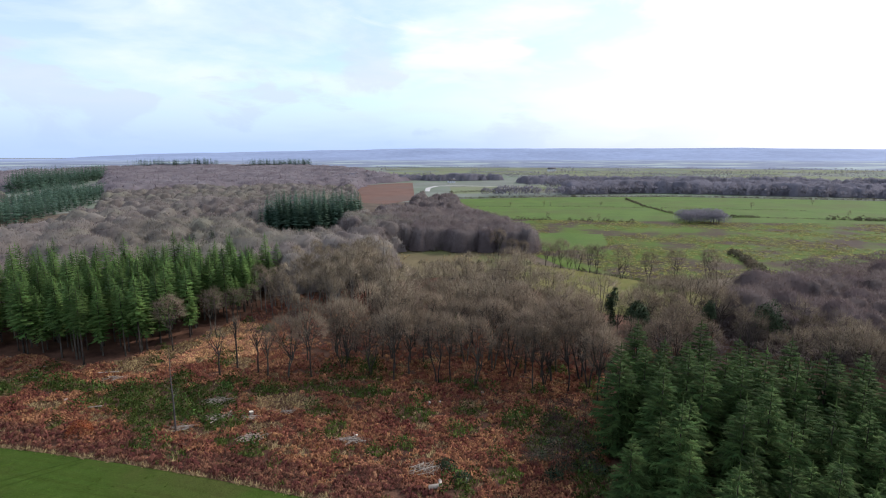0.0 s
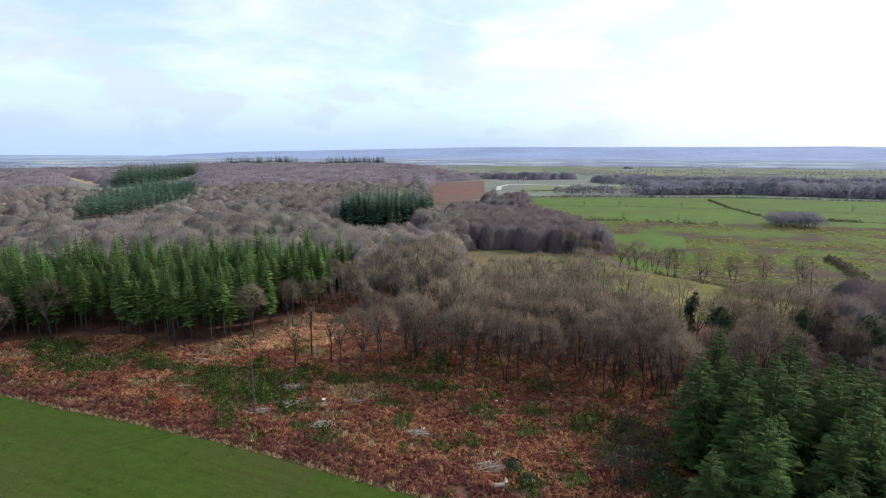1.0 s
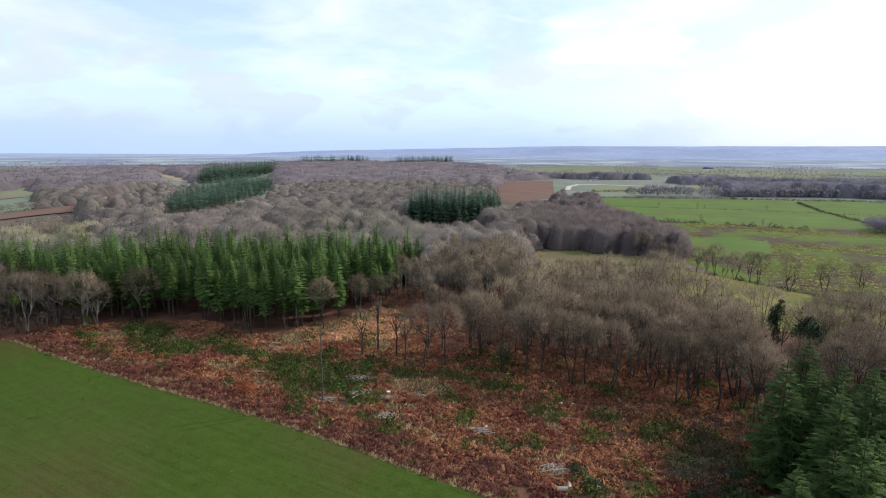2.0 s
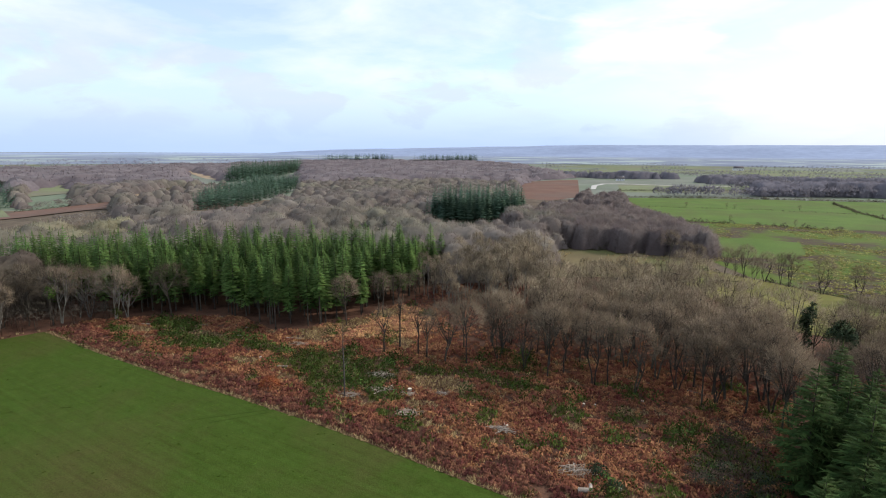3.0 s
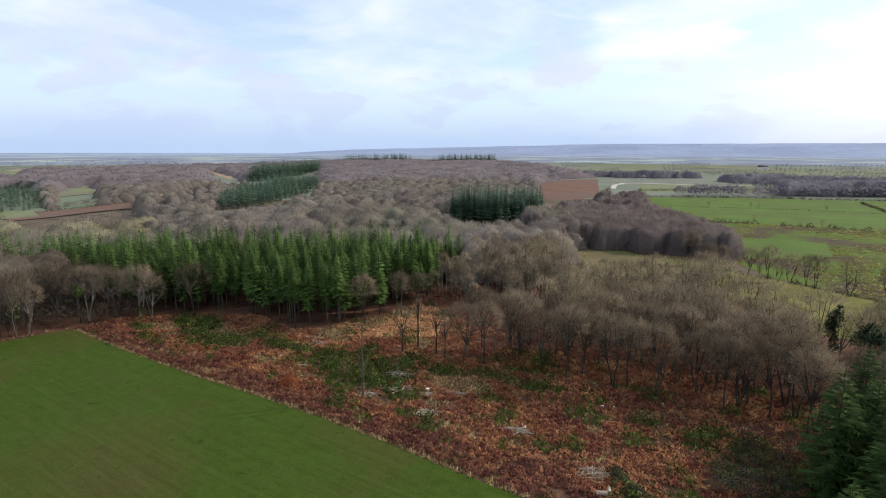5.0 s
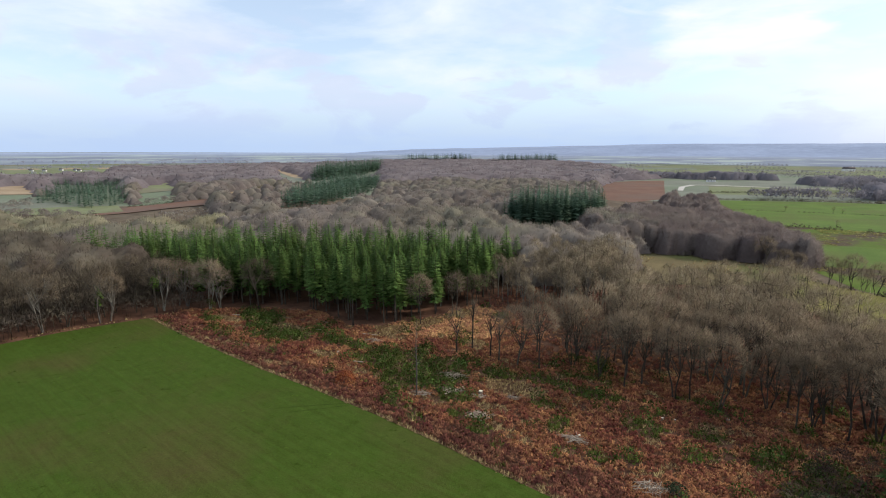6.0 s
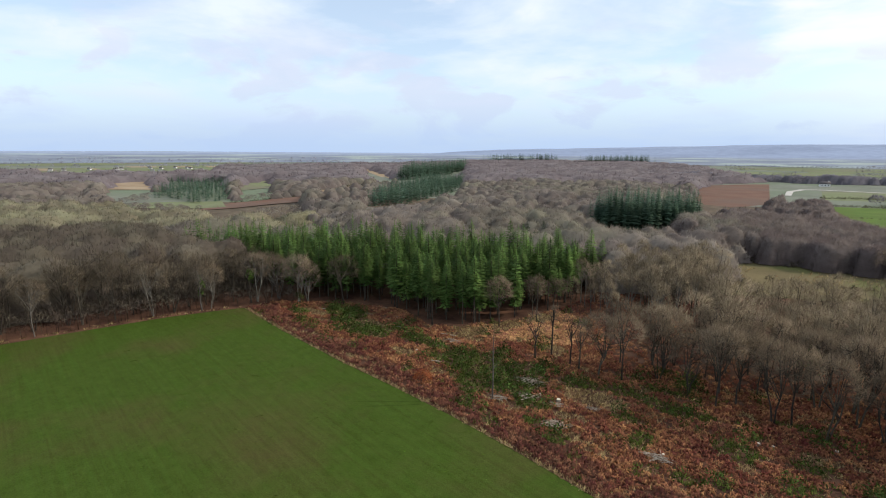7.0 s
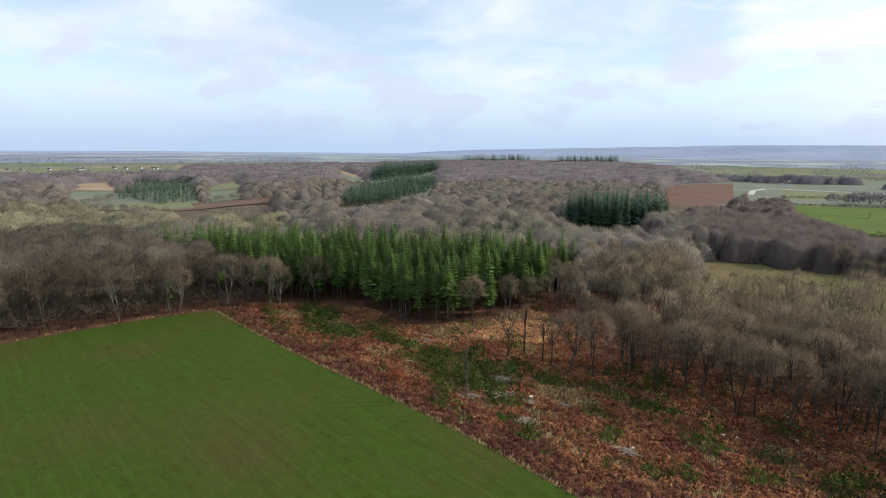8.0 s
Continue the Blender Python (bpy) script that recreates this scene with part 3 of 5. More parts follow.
def puff(rng, h, R, n, w, l):
    """A bare tree of a far wood: a slim trunk under a dome of twigs."""
    d = unit(rng.normal(size=(n, 3)))
    d[:, 2] = np.where(d[:, 2] < -0.25, -d[:, 2], d[:, 2])
    lump = 1 + 0.16 * np.sin(d[:, :1] * 5 + rng.uniform(0, 6)) * np.cos(d[:, 1:2] * 5 + rng.uniform(0, 6))
    P = np.array([0, 0, h * 0.58]) + d * np.array([R, R, h * 0.36]) * lump * rng.uniform(0.6, 1.0, (n, 1)) ** 0.5
    flat = rng.normal(size=(n, 3))
    flat -= d * (flat * d).sum(1, keepdims=True)
    D = unit(unit(flat) * 0.8 + d * 0.45 + [0, 0, 0.5]) * l * rng.uniform(0.6, 1.3, (n, 1))
    return tubes([[0, 0, -0.5]], [[0, 0, h * 0.75]], h * 0.013, h * 0.004, 3), blades(P, D, w * rng.uniform(0.7, 1.3, n), rng, d + [0, 0, 0.4], 0.25)


def conifer(rng, h, R, whorls=18, per=6, sprays=3, bare=0.22, droop=0.25, slim=1.0):
    """A spruce: (trunk, needles). Each branch is a kite that sags and lifts at its tip, with feathered sprays on both sides."""
    t0 = h * 0.012
    trunk = tubes([[0, 0, -0.3], [0, 0, h * 0.5]], [[0, 0, h * 0.5], [0, 0, h]], [t0, t0 * 0.6], [t0 * 0.6, 0.02], 6)
    n = whorls * per
    u = ((np.repeat(np.arange(whorls), per) + rng.uniform(-0.35, 0.35, n)) / whorls).clip(0, 1) ** 0.92
    z = h * (bare + (1 - bare) * u)
    a = np.tile(np.arange(per) * 2 * np.pi / per, whorls) + np.repeat(rng.uniform(0, 6.28, whorls), per) + rng.normal(size=n) * 0.2
    length = (R * (1 - u) ** 0.66 + 0.2) * rng.uniform(0.6, 1.18, n) * np.where(u < 0.2, 0.68, 1)
    out = np.stack([np.cos(a), np.sin(a), 0 * a], 1)
    side = np.stack([-np.sin(a), np.cos(a), 0 * a], 1)
    up = np.array([[0, 0, 1.0]])
    P = np.stack([0 * a, 0 * a, z], 1)
    sag = (droop - 0.55 * u + rng.normal(size=n) * 0.08)[:, None]
    mid = P + (out - up * sag) * (length * 0.6)[:, None]
    tip = mid + (out - up * (sag * 0.3 - 0.05)) * (length * 0.4)[:, None]
    w = (slim * (length * 0.34 + 0.12))[:, None]
    Vs = [np.stack([P, mid + side * w * 0.5, mid - side * w * 0.5], 1), np.stack([mid + side * w * 0.5, tip, mid - side * w * 0.5], 1)]
    for k in range(sprays):
        f = (0.3 + 0.66 * (k + rng.uniform(0, 0.8, n)) / sprays)[:, None]
        at = np.where(f < 0.6, P + (mid - P) * f / 0.6, mid + (tip - mid) * (f - 0.6) / 0.4)
        for sgn in (1, -1):
            reach = (length * (0.56 - 0.36 * f[:, 0]) + 0.14)[:, None]
            e = at + (side * sgn * 0.75 + out * 0.7 - up * 0.16 + rng.normal(size=(n, 3)) * 0.1) * reach
            back = at - out * (0.09 * length + 0.06)[:, None] * slim
            Vs.append(np.stack([back, at + out * (0.07 * length + 0.05)[:, None] * slim, e], 1))
    top = np.array([[0, 0, h * 0.97]]) + np.stack([0.12 * np.cos(np.arange(4) * 1.57), 0.12 * np.sin(np.arange(4) * 1.57), 0 * np.arange(4)], 1)
    Vs.append(np.stack([top, np.roll(top, 1, 0), np.repeat([[0, 0, h * 1.06]], 4, 0)], 1))
    V = np.concatenate([v.reshape(-1, 3) for v in Vs])
    return trunk, (V, np.arange(len(V)).reshape(-1, 3))


def plant(name, kinds, places, label, group, rng, bark, leaf, lo=0.85, hi=1.15, category="tree", crown="crown", form="dome"):
    """Separate trees, each a trunk and a crown, from a few grown shapes."""
    made = {}
    for x, y in places:
        k = int(rng.integers(len(kinds)))
        s = rng.uniform(lo, hi)
        m = Matrix.LocRotScale((x, y, float(land(x, y))), Euler((0, 0, rng.uniform(0, 6.28))), (s * rng.uniform(0.92, 1.08), s * rng.uniform(0.92, 1.08), s))
        if k in made:
            copy_thing(made[k], m)
            continue
        ob = tagged(new(name), label, category, group)
        trunk = part("trunk", kinds[k][0], bark, ob)
        for limb in kinds[k][2] if len(kinds[k]) > 2 else []:
            part("limb", limb, bark, trunk)
        part(crown, kinds[k][1], leaf, ob, form=form)
        made[k] = ob
        ob.matrix_basis = Matrix.Translation(m.translation)


def stuff(name, soup, material, label, category):
    return tagged(new(name, shape(name, soup[0], soup[1], material, tint=soup[2], normals=soup[3])), label, category, kind="stuff")


# ---- spruce plantation beside the clearing ----
PLANTATION = [(-55, 154), (-58, 143), (-61, 132), (-65, 124), (-70, 115), (-79, 110.5), (-93, 117), (-112, 114), (-132, 108), (-186, 106), (-180, 132), (-140, 155), (-90, 172), (-52, 176)]
rng = np.random.default_rng(11)
spruces = [conifer(rng, h, R, 27, 6, 2, b, 0.28) for h, R, b in ((17, 2.9, 0.34), (18, 2.6, 0.42), (15.5, 3.2, 0.26), (18.5, 2.8, 0.44), (14.5, 2.7, 0.32), (17.5, 3.3, 0.24), (16, 2.4, 0.4))]
pts = spread(PLANTATION, 3.7, rng, 0.6)
pts = pts[np.argsort(np.hypot(pts[:, 0], pts[:, 1]))]
plant("spruce_tree", spruces, pts[:300], "dark green plantation spruce with a bare lower trunk", "spruces of the plantation", rng, M_BARK, M_NEEDLE, 0.78, 1.14, form="cone")

back = pts[300:]
stuff("spruces", scatter([join([w, t]) for w, t in [conifer(rng, 17.5, 3.1, 16, 6, 1, 0.35, 0.3, 1.3) for _ in range(4)]], back, rng, rng.uniform(0.8, 1.1, len(back)), "cone"), M_NEEDLE_STUFF, "dark green spruces deep in the plantation", "spruces")

# ---- big feathery conifers near the camera's first view ----
GROVE = [(31, 90), (27, 80), (24, 68), (21, 57), (27, 44), (46, 42), (60, 55), (74, 72), (64, 82), (46, 88)]
firs = [conifer(rng, h, R, 24, 8, 6, 0.04, 0.22, 0.6) for h, R in ((16, 4.4), (15, 4.6), (16.5, 4.5), (14, 4.2), (15.5, 4.1))]
plant("fir_tree", firs, spread(GROVE, 5.3, rng), "feathery green fir with layered drooping branches", "firs of the grove", rng, M_BARK, M_NEEDLE_BIG, 0.82, 1.12, form="cone")

# ---- bare broadleaf woods ----
OAKWOOD = [(-33, 117), (-28, 108), (-10, 106), (15, 106), (32, 96), (44, 100), (60, 108), (82, 150), (85, 165), (52, 168), (34, 195), (24, 212), (-24, 205), (-38, 170), (-36, 140)]
RIGHTWOOD = [(62, 104), (80, 86), (105, 98), (170, 165), (215, 220), (208, 238), (165, 243), (130, 190), (90, 165), (84, 150)]
LEFTWOOD = [(-116, 108), (-123, 100), (-133, 95), (-137, 88), (-143.5, 70), (-150.5, 48), (-160, 15), (-180, -40), (-260, -30), (-270, 80), (-200, 104), (-150, 106)]
EDGE = [(-32, 104), (-27, 104), (-15, 105), (-10, 102.5), (-7, 105), (-1, 101.5), (1.5, 102.5), (6, 99.5), (10.5, 108), (14, 104), (17.5, 99), (20, 101), (22, 102),
        (24, 97), (28, 103), (28.5, 93), (30, 94)]
fine = [bare_tree(rng, h, R, stems=st, bole=b, split=True) for h, R, st, b in
        ((14.5, 4.5, 1, 0.40), (13.5, 4.2, 2, 0.32), (15, 4.7, 2, 0.36), (14, 3.8, 1, 0.46), (15.5, 4.5, 1, 0.42), (12.5, 4.0, 3, 0.28), (13.5, 3.5, 1, 0.42))]
plain = [bare_tree(rng, h, R, 7, 18, 66, 19, twig_w=0.055, twig_l=1.1, stems=st, bole=b) for h, R, st, b in
         ((14.5, 4.3, 1, 0.3), (13.5, 3.8, 2, 0.26), (15.5, 4.6, 2, 0.26), (14, 3.7, 1, 0.38), (16, 4.2, 2, 0.32), (12.5, 3.9, 3, 0.22))]


def clear_of(pts, polys):
    keep = np.ones(len(pts), bool)
    for p in polys:
        keep &= ~inside(p, pts)
    return pts[keep]


def glades(polys, low=0.69):
    """The fields and the low ground before them, where no tall trees grow."""
    return [[(x * k, y * k) for x, y in p] for p in polys for k in np.linspace(low, 1, 7)]


DARKWOOD = [(-116, 325), (-77, 312), (-52, 345), (-60, 385), (-112, 378)]
STAND = [(-295, 321), (-270, 340), (-345, 539), (-455, 733), (-500, 700), (-388, 454)]
STAND_LEFT = [(-523, 270), (-744, 409), (-680, 464), (-443, 302), (-437, 264)]
STAND_FAR = [(-523, 637), (-713, 906), (-784, 1272), (-624, 990), (-517, 686)]
HAMLET = [(-1270, 420), (-1320, 720), (-1090, 740), (-1130, 420)]
OPEN = glades([HAMLET], 0.8) + glades([ROUGH, [(-18, 250), (20, 250), (33, 226), (17, 211), (-22, 197)], [(30, 220), (50, 210), (66, 193), (66, 172), (52, 172), (38, 190)]], 0.76) + glades([PLOUGH, PASTURE, BEHIND], 0.72) + glades([TAN, GREEN_FAR, TAN_FAR], 0.74) + glades([BROWN, PALE], 0.68) + glades([DARKWOOD, STAND, STAND_LEFT, STAND_FAR, PALE_LOW], 0.78)
SHOWN = [[(35, 104), (44, 104), (45, 117), (35, 123)], [(55, 106), (64, 108), (65, 122), (57, 122)], [(67, 104), (76, 106), (78, 120), (70, 120)]]
oaks = clear_of(spread(OAKWOOD, 5.5, rng), OPEN + SHOWN + [[(-40, 112), (-26, 118), (-18, 132), (-20, 152), (-40, 152)]])
front = oaks[oaks[:, 1] < 118 + 0.1 * oaks[:, 0]]
rest = oaks[oaks[:, 1] >= 118 + 0.1 * oaks[:, 0]]
plant("bare_tree", fine, EDGE, "leafless grey-brown tree at the clearing's edge", "trees along the clearing", rng, M_BARK, M_TWIG, 0.92, 1.08)
plant("bare_tree", fine, front, "leafless grey-brown tree in the open wood", "trees of the oak wood", rng, M_BARK, M_TWIG)
# Rear trees take the paler twig colour to look lit.
plant("bare_tree", plain, rest[:240], "leafless grey-brown tree in the open wood", "trees of the oak wood", rng, M_BARK, M_TWIG_PALE)
left = spread(LEFTWOOD, 5.3, rng)
gap = np.array([(x + 131) * 0.95 + (y - 92) * -0.3 for x, y in left])
first = left[gap > -22]
tall = [(moved(w, (0, 0, 0), 0, (1.05, 1.05, 1.08)), moved(t, (0, 0, 0), 0, (1.05, 1.05, 1.08))) for w, t in plain]
shoulder = np.array([(x + 131) * 0.95 + (y - 92) * -0.3 for x, y in first]) > -7
plant("bare_tree", fine, first[shoulder], "tall leafless tree with a pale trunk at the field corner", "trees of the tall wood", rng, M_PALE_BARK, M_TWIG, 0.95, 1.12)
first = first[~shoulder]
plant("bare_tree", tall, first, "tall leafless grey-brown tree beside the crop field", "trees of the tall wood", rng, M_BARK, M_TWIG_DARK, 0.82, 1.1)
floor_scrub = spread([(-28, 134), (10, 130), (34, 122), (60, 120), (60, 150), (20, 165), (-22, 165), (-30, 140)], 7.0, rng)
# slim pale trees between plantation and oak wood
slim = [bare_tree(rng, h, R, 6, 18, 60, 15, twig_w=0.052, twig_l=0.95, stems=1, bole=b) for h, R, b in ((13, 2.3, 0.42), (12, 2.6, 0.38), (14, 2.4, 0.46), (11, 2.2, 0.35))]
birch = spread([(-54, 150), (-46, 144), (-34, 150), (-20, 150), (-22, 172), (-30, 196), (-50, 196)], 4.6, rng)
plant("bare_tree", slim, birch, "slim leafless tree with pale olive twigs", "slim trees behind the clearing", rng, M_PALE_BARK, M_TWIG_PALE, 0.75, 1.1)
plant("bare_tree", slim, [(-59, 131), (-56.5, 128.5), (-55.5, 137), (-52, 141), (-56, 143)], "slim leafless tree before dark spruces", "slim trees behind the clearing", rng, M_BARK, M_TWIG_DARK, 0.75, 1.0)


def wood(name, places, kinds, label, rng, material, lo=0.8, hi=1.2):
    soups = [join([w, t]) for w, t in kinds]
    swell = np.array([noise.noise(Vector((x * 0.022, y * 0.022, 8.0))) for x, y in places])
    f = np.clip(0.5 + 0.75 * swell + rng.uniform(-0.28, 0.28, len(places)), 0, 1)
    stuff(name, scatter(soups, places, rng, lo + (hi - lo) * f), material, label, "wood")


def canopy(places, label, rng, material, h, R, step, per_m2, w, l, lo=0.8, hi=1.15, rag=0.25, rims=True):
    """A closed wood: crowns that run into one another, valleys between them, twigs standing out all over, trunks below."""
    places = np.asarray(places)
    swell = np.array([noise.noise(Vector((x * 0.022, y * 0.022, 8.0))) for x, y in places])
    size = lo + (hi - lo) * np.clip(0.5 + 0.75 * swell + rng.uniform(-0.4, 0.4, len(places)), 0, 1)
    tone = np.clip(rng.uniform(size=len(places)) * 0.75 + 0.25 * (0.5 + swell), 0, 1)
    x0, y0 = places.min(0) - 2 * R
    nx, ny = ((places.max(0) + 2 * R - (x0, y0)) / step).astype(int) + 2
    gx, gy = np.meshgrid(x0 + np.arange(nx) * step, y0 + np.arange(ny) * step)
    gx, gy = gx + rng.uniform(-0.3, 0.3, gx.shape) * step, gy + rng.uniform(-0.3, 0.3, gx.shape) * step
    top, tint = np.zeros(gx.shape), np.zeros(gx.shape)
    for (x, y), s, c in zip(places, size, tone):
        r = R * s * rng.uniform(0.85, 1.2)
        i0, i1 = max(int((y - r - y0) / step) - 1, 0), int((y + r - y0) / step) + 2
        j0, j1 = max(int((x - r - x0) / step) - 1, 0), int((x + r - x0) / step) + 2
        box = np.s_[i0:i1, j0:j1]
        q = np.hypot((gx[box] - x) * rng.uniform(0.85, 1.15), gy[box] - y) / r
        z = np.where(q < 1, h * s * (0.60 + 0.40 * np.sqrt(np.clip(1 - q * q, 0, 1))), 0)
        more = z > top[box]
        top[box] = np.where(more, z, top[box])
        tint[box] = np.where(more, c, tint[box])
    full = top > 0
    top = np.where(full, top + rng.normal(size=top.shape) * rag, h * 0.03)
    V = np.stack([gx.ravel(), gy.ravel(), (land(gx, gy) + top).ravel()], 1)
    i = (np.arange(ny - 1)[:, None] * nx + np.arange(nx - 1)[None]).ravel()
    F = np.concatenate([np.stack([i, i + 1, i + nx + 1], 1), np.stack([i, i + nx + 1, i + nx], 1)])
    F = F[full.ravel()[F].any(1)]
    flat = np.cross(V[F[:, 1]] - V[F[:, 0]], V[F[:, 2]] - V[F[:, 0]])
    N = np.zeros_like(V)
    for k in range(3):
        np.add.at(N, F[:, k], flat)
    N = unit(unit(N) + [0, 0, 0.6])
    used = np.unique(F)
    F = np.searchsorted(used, F)
    V, N, tint = V[used], N[used], tint.ravel()[used]
    area = 0.5 * np.linalg.norm(flat, axis=1)
    n = int(area.sum() * per_m2)
    pick = rng.choice(len(F), n, p=area / area.sum())
    b = rng.dirichlet((1, 1, 1), n)
    P = (V[F[pick]] * b[:, :, None]).sum(1) - [0, 0, 0.12 * l]
    Q = unit((N[F[pick]] * b[:, :, None]).sum(1))
    D = unit(Q * 0.4 + rng.normal(size=(n, 3)) * 0.55 + [0, 0, 0.35]) * l * rng.uniform(0.5, 1.4, (n, 1))
    tv, tf = blades(P + Q * rng.uniform(-0.1, 0.25, (n, 1)) * l, D, w * rng.uniform(0.6, 1.4, n), rng, Q + [0, 0, 0.5], 0.2)
    flat = np.cross(tv[tf[:, 1]] - tv[tf[:, 0]], tv[tf[:, 2]] - tv[tf[:, 0]])
    tf = np.where(((flat * Q).sum(1) < 0)[:, None], tf[:, ::-1], tf)
    foot = np.array([(x, y, float(land(x, y))) for x, y in places])
    sv, sf = tubes(foot - [0, 0, 0.3], foot + np.array([0, 0, 1.0]) * (h * size * 0.75)[:, None], h * 0.013, h * 0.006, 3)
    soup = join([(V, F), (tv, tf), (sv, sf)])
    shade = np.concatenate([tint, np.repeat(tint[F[pick, 0]], 3), np.full(len(sv), 0.3)])
    lie = np.concatenate([N, np.repeat(Q, 3, 0), unit((sv - np.repeat(foot, 6, 0)) * [1, 1, 0] + 1e-6)])
    stuff("bare_wood", (*soup, shade, lie), material, label, "wood")
    ang = np.arange(8) * np.pi / 4
    open_side = np.zeros(len(places), bool)
    for c, d in zip(np.cos(ang), np.sin(ang)):
        j = ((places[:, 0] + 1.45 * R * c - x0) / step).astype(int).clip(0, nx - 1)
        i = ((places[:, 1] + 1.45 * R * d - y0) / step).astype(int).clip(0, ny - 1)
        open_side |= ~full[i, j]
    rim = places[open_side]
    if rims and len(rim):
        m = 220 if w < 0.2 else 110 if w < 0.3 else 45 if w < 0.6 else 24
        kinds = [join(list(puff(rng, h, R * 0.92, m, w, l))) for _ in range(5)]
        stuff("bare_wood", scatter(kinds, rim, rng, size[open_side] * rng.uniform(0.8, 1.0, len(rim))), material, label + ", its outer trees", "wood")


coarse = [puff(rng, 13.5, 4.6, 300, 0.22, 1.3) for _ in range(7)]
middling = [puff(rng, 13.5, 4.9, 110, 0.6, 1.7) for _ in range(7)]
hind = np.concatenate([left[gap <= -22], rest[240:]])
canopy(hind, "tall leafless trees behind the field edge", rng, M_WOOD_BROWN, 15.5, 4.6, 1.9, 2.8, 0.18, 1.7)
east = clear_of(spread(RIGHTWOOD, 5.3, rng), OPEN + SHOWN)
by_grove = np.hypot(east[:, 0], east[:, 1]) < 142
plant("bare_tree", plain, east[by_grove], "leafless purple-brown tree behind the firs", "trees behind the grove", rng, M_BARK, M_TWIG_DARK, 0.72, 0.98)
canopy(east[~by_grove], "dense leafless purple-brown wood", rng, M_WOOD_PURPLE, 11.5, 4.2, 1.5, 5.5, 0.13, 1.6, 0.6, 1.1)
low = spread(LEFTWOOD, 3.3, rng)
low = low[np.array([(x + 131) * 0.95 + (y - 92) * -0.3 for x, y in low]) > -26]
thicket = [(moved(w, (0, 0, 0), 0, (0.6, 0.6, 0.45)), moved(t, (0, 0, 0), 0, (0.6, 0.6, 0.45))) for w, t in middling]
brush = [puff(rng, 6.0, 2.4, 110, 0.12, 1.0) for _ in range(5)]
wood("undergrowth", low, brush, "leafless brown undergrowth at the foot of the tall wood", rng, M_BRUSH, 0.6, 1.15)
wood("undergrowth", floor_scrub, [(moved(w, (0, 0, 0), 0, (0.9, 0.9, 0.45)), moved(t, (0, 0, 0), 0, (0.9, 0.9, 0.45))) for w, t in brush], "low brown brush under the oak wood", rng, M_WOOD_BROWN, 0.5, 1.0)
LANE = [(-26, 676), (-26, 815), (160, 815), (160, 785), (20, 785), (-8, 700)]
TONGUE = [(-22, 256), (42, 248), (36, 300), (14, 420), (12, 560), (-15, 585), (-40, 505), (-50, 350), (-60, 300)]
strip_wood = clear_of(spread(TONGUE, 6.0, rng), glades([PLOUGH, PASTURE], 0.8) + glades([LANE], 0.74))
near_end = strip_wood[:, 1] < 345
inner = strip_wood[:, 0] < -28 + 14 * rng.normal(size=len(strip_wood))
canopy(strip_wood[near_end & inner], "leafless brown trees of the wood beside the meadow", rng, M_WOOD_FAR, 13, 4.8, 2.0, 3.2, 0.22, 1.8, 0.6, 1.0)
canopy(strip_wood[near_end & ~inner], "dense leafless wood along the pasture", rng, M_WOOD_MAUVE, 12.0, 5.2, 1.8, 6.0, 0.15, 2.0, 0.84, 1.0, 0.6)
canopy(strip_wood[~near_end], "low leafless wood below the ploughed field", rng, M_WOOD_MAUVE, 13.0, 5.4, 2.4, 1.9, 0.32, 2.0, 0.42, 0.7, 0.5)

HOLES = OPEN + [CROP, PLANTATION, OAKWOOD, LEFTWOOD, TONGUE]
ring_mid = [(-10, 205), (-30, 235), (-20, 255), (-60, 300), (-50, 350), (-45, 520), (-150, 480), (-300, 380), (-430, 250), (-480, 120), (-480, 0), (-270, -30), (-270, 80), (-200, 108), (-186, 135), (-140, 155), (-90, 170), (-52, 174), (-40, 174)]
ring_far = [(-45, 500), (-130, 850), (-60, 950), (-250, 1500), (-480, 1800), (-900, 1750), (-950, 1300), (-1150, 700), (-1100, 100), (-480, 0), (-480, 120), (-430, 250), (-300, 380), (-150, 480)]


YELLOW = [(-420, 50), (-450, 130), (-330, 225), (-235, 215), (-205, 180), (-225, 135), (-250, 95), (-290, 50)]
mid = clear_of(spread(ring_mid, 7.8, rng), HOLES)
brown = mid[~inside(YELLOW, mid)]
close = np.hypot(brown[:, 0], brown[:, 1]) < 300
canopy(brown[close], "rolling leafless brown woodland", rng, M_WOOD_FAR, 13.5, 5.4, 2.2, 2.0, 0.26, 1.8, 0.55, 1.12)
canopy(brown[~close], "rolling leafless brown woodland on low hills", rng, M_WOOD_FAR, 13.5, 5.8, 2.8, 0.55, 0.45, 1.9, 0.42, 0.92)
canopy(mid[inside(YELLOW, mid)], "sunlit olive-yellow leafless woodland", rng, M_WOOD_YELLOW, 11.5, 5.8, 2.6, 1.2, 0.4, 2.0, 0.6, 1.0)
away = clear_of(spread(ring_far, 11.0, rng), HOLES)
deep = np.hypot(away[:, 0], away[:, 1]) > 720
nearer = clear_of(spread(ring_far, 8.6, rng), HOLES)
nearer = nearer[np.hypot(nearer[:, 0], nearer[:, 1]) <= 720]
canopy(nearer, "rolling leafless brown woodland beyond the near woods", rng, M_WOOD_FAR, 12.0, 5.8, 3.0, 0.3, 0.55, 1.7, 0.4, 0.9, rims=False)
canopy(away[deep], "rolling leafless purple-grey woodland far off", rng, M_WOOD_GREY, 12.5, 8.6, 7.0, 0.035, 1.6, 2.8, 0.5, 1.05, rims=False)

mid_firs = [conifer(rng, 21, 4.0, 15, 8, 0, 0.05, 0.45, 2.6) for _ in range(4)]
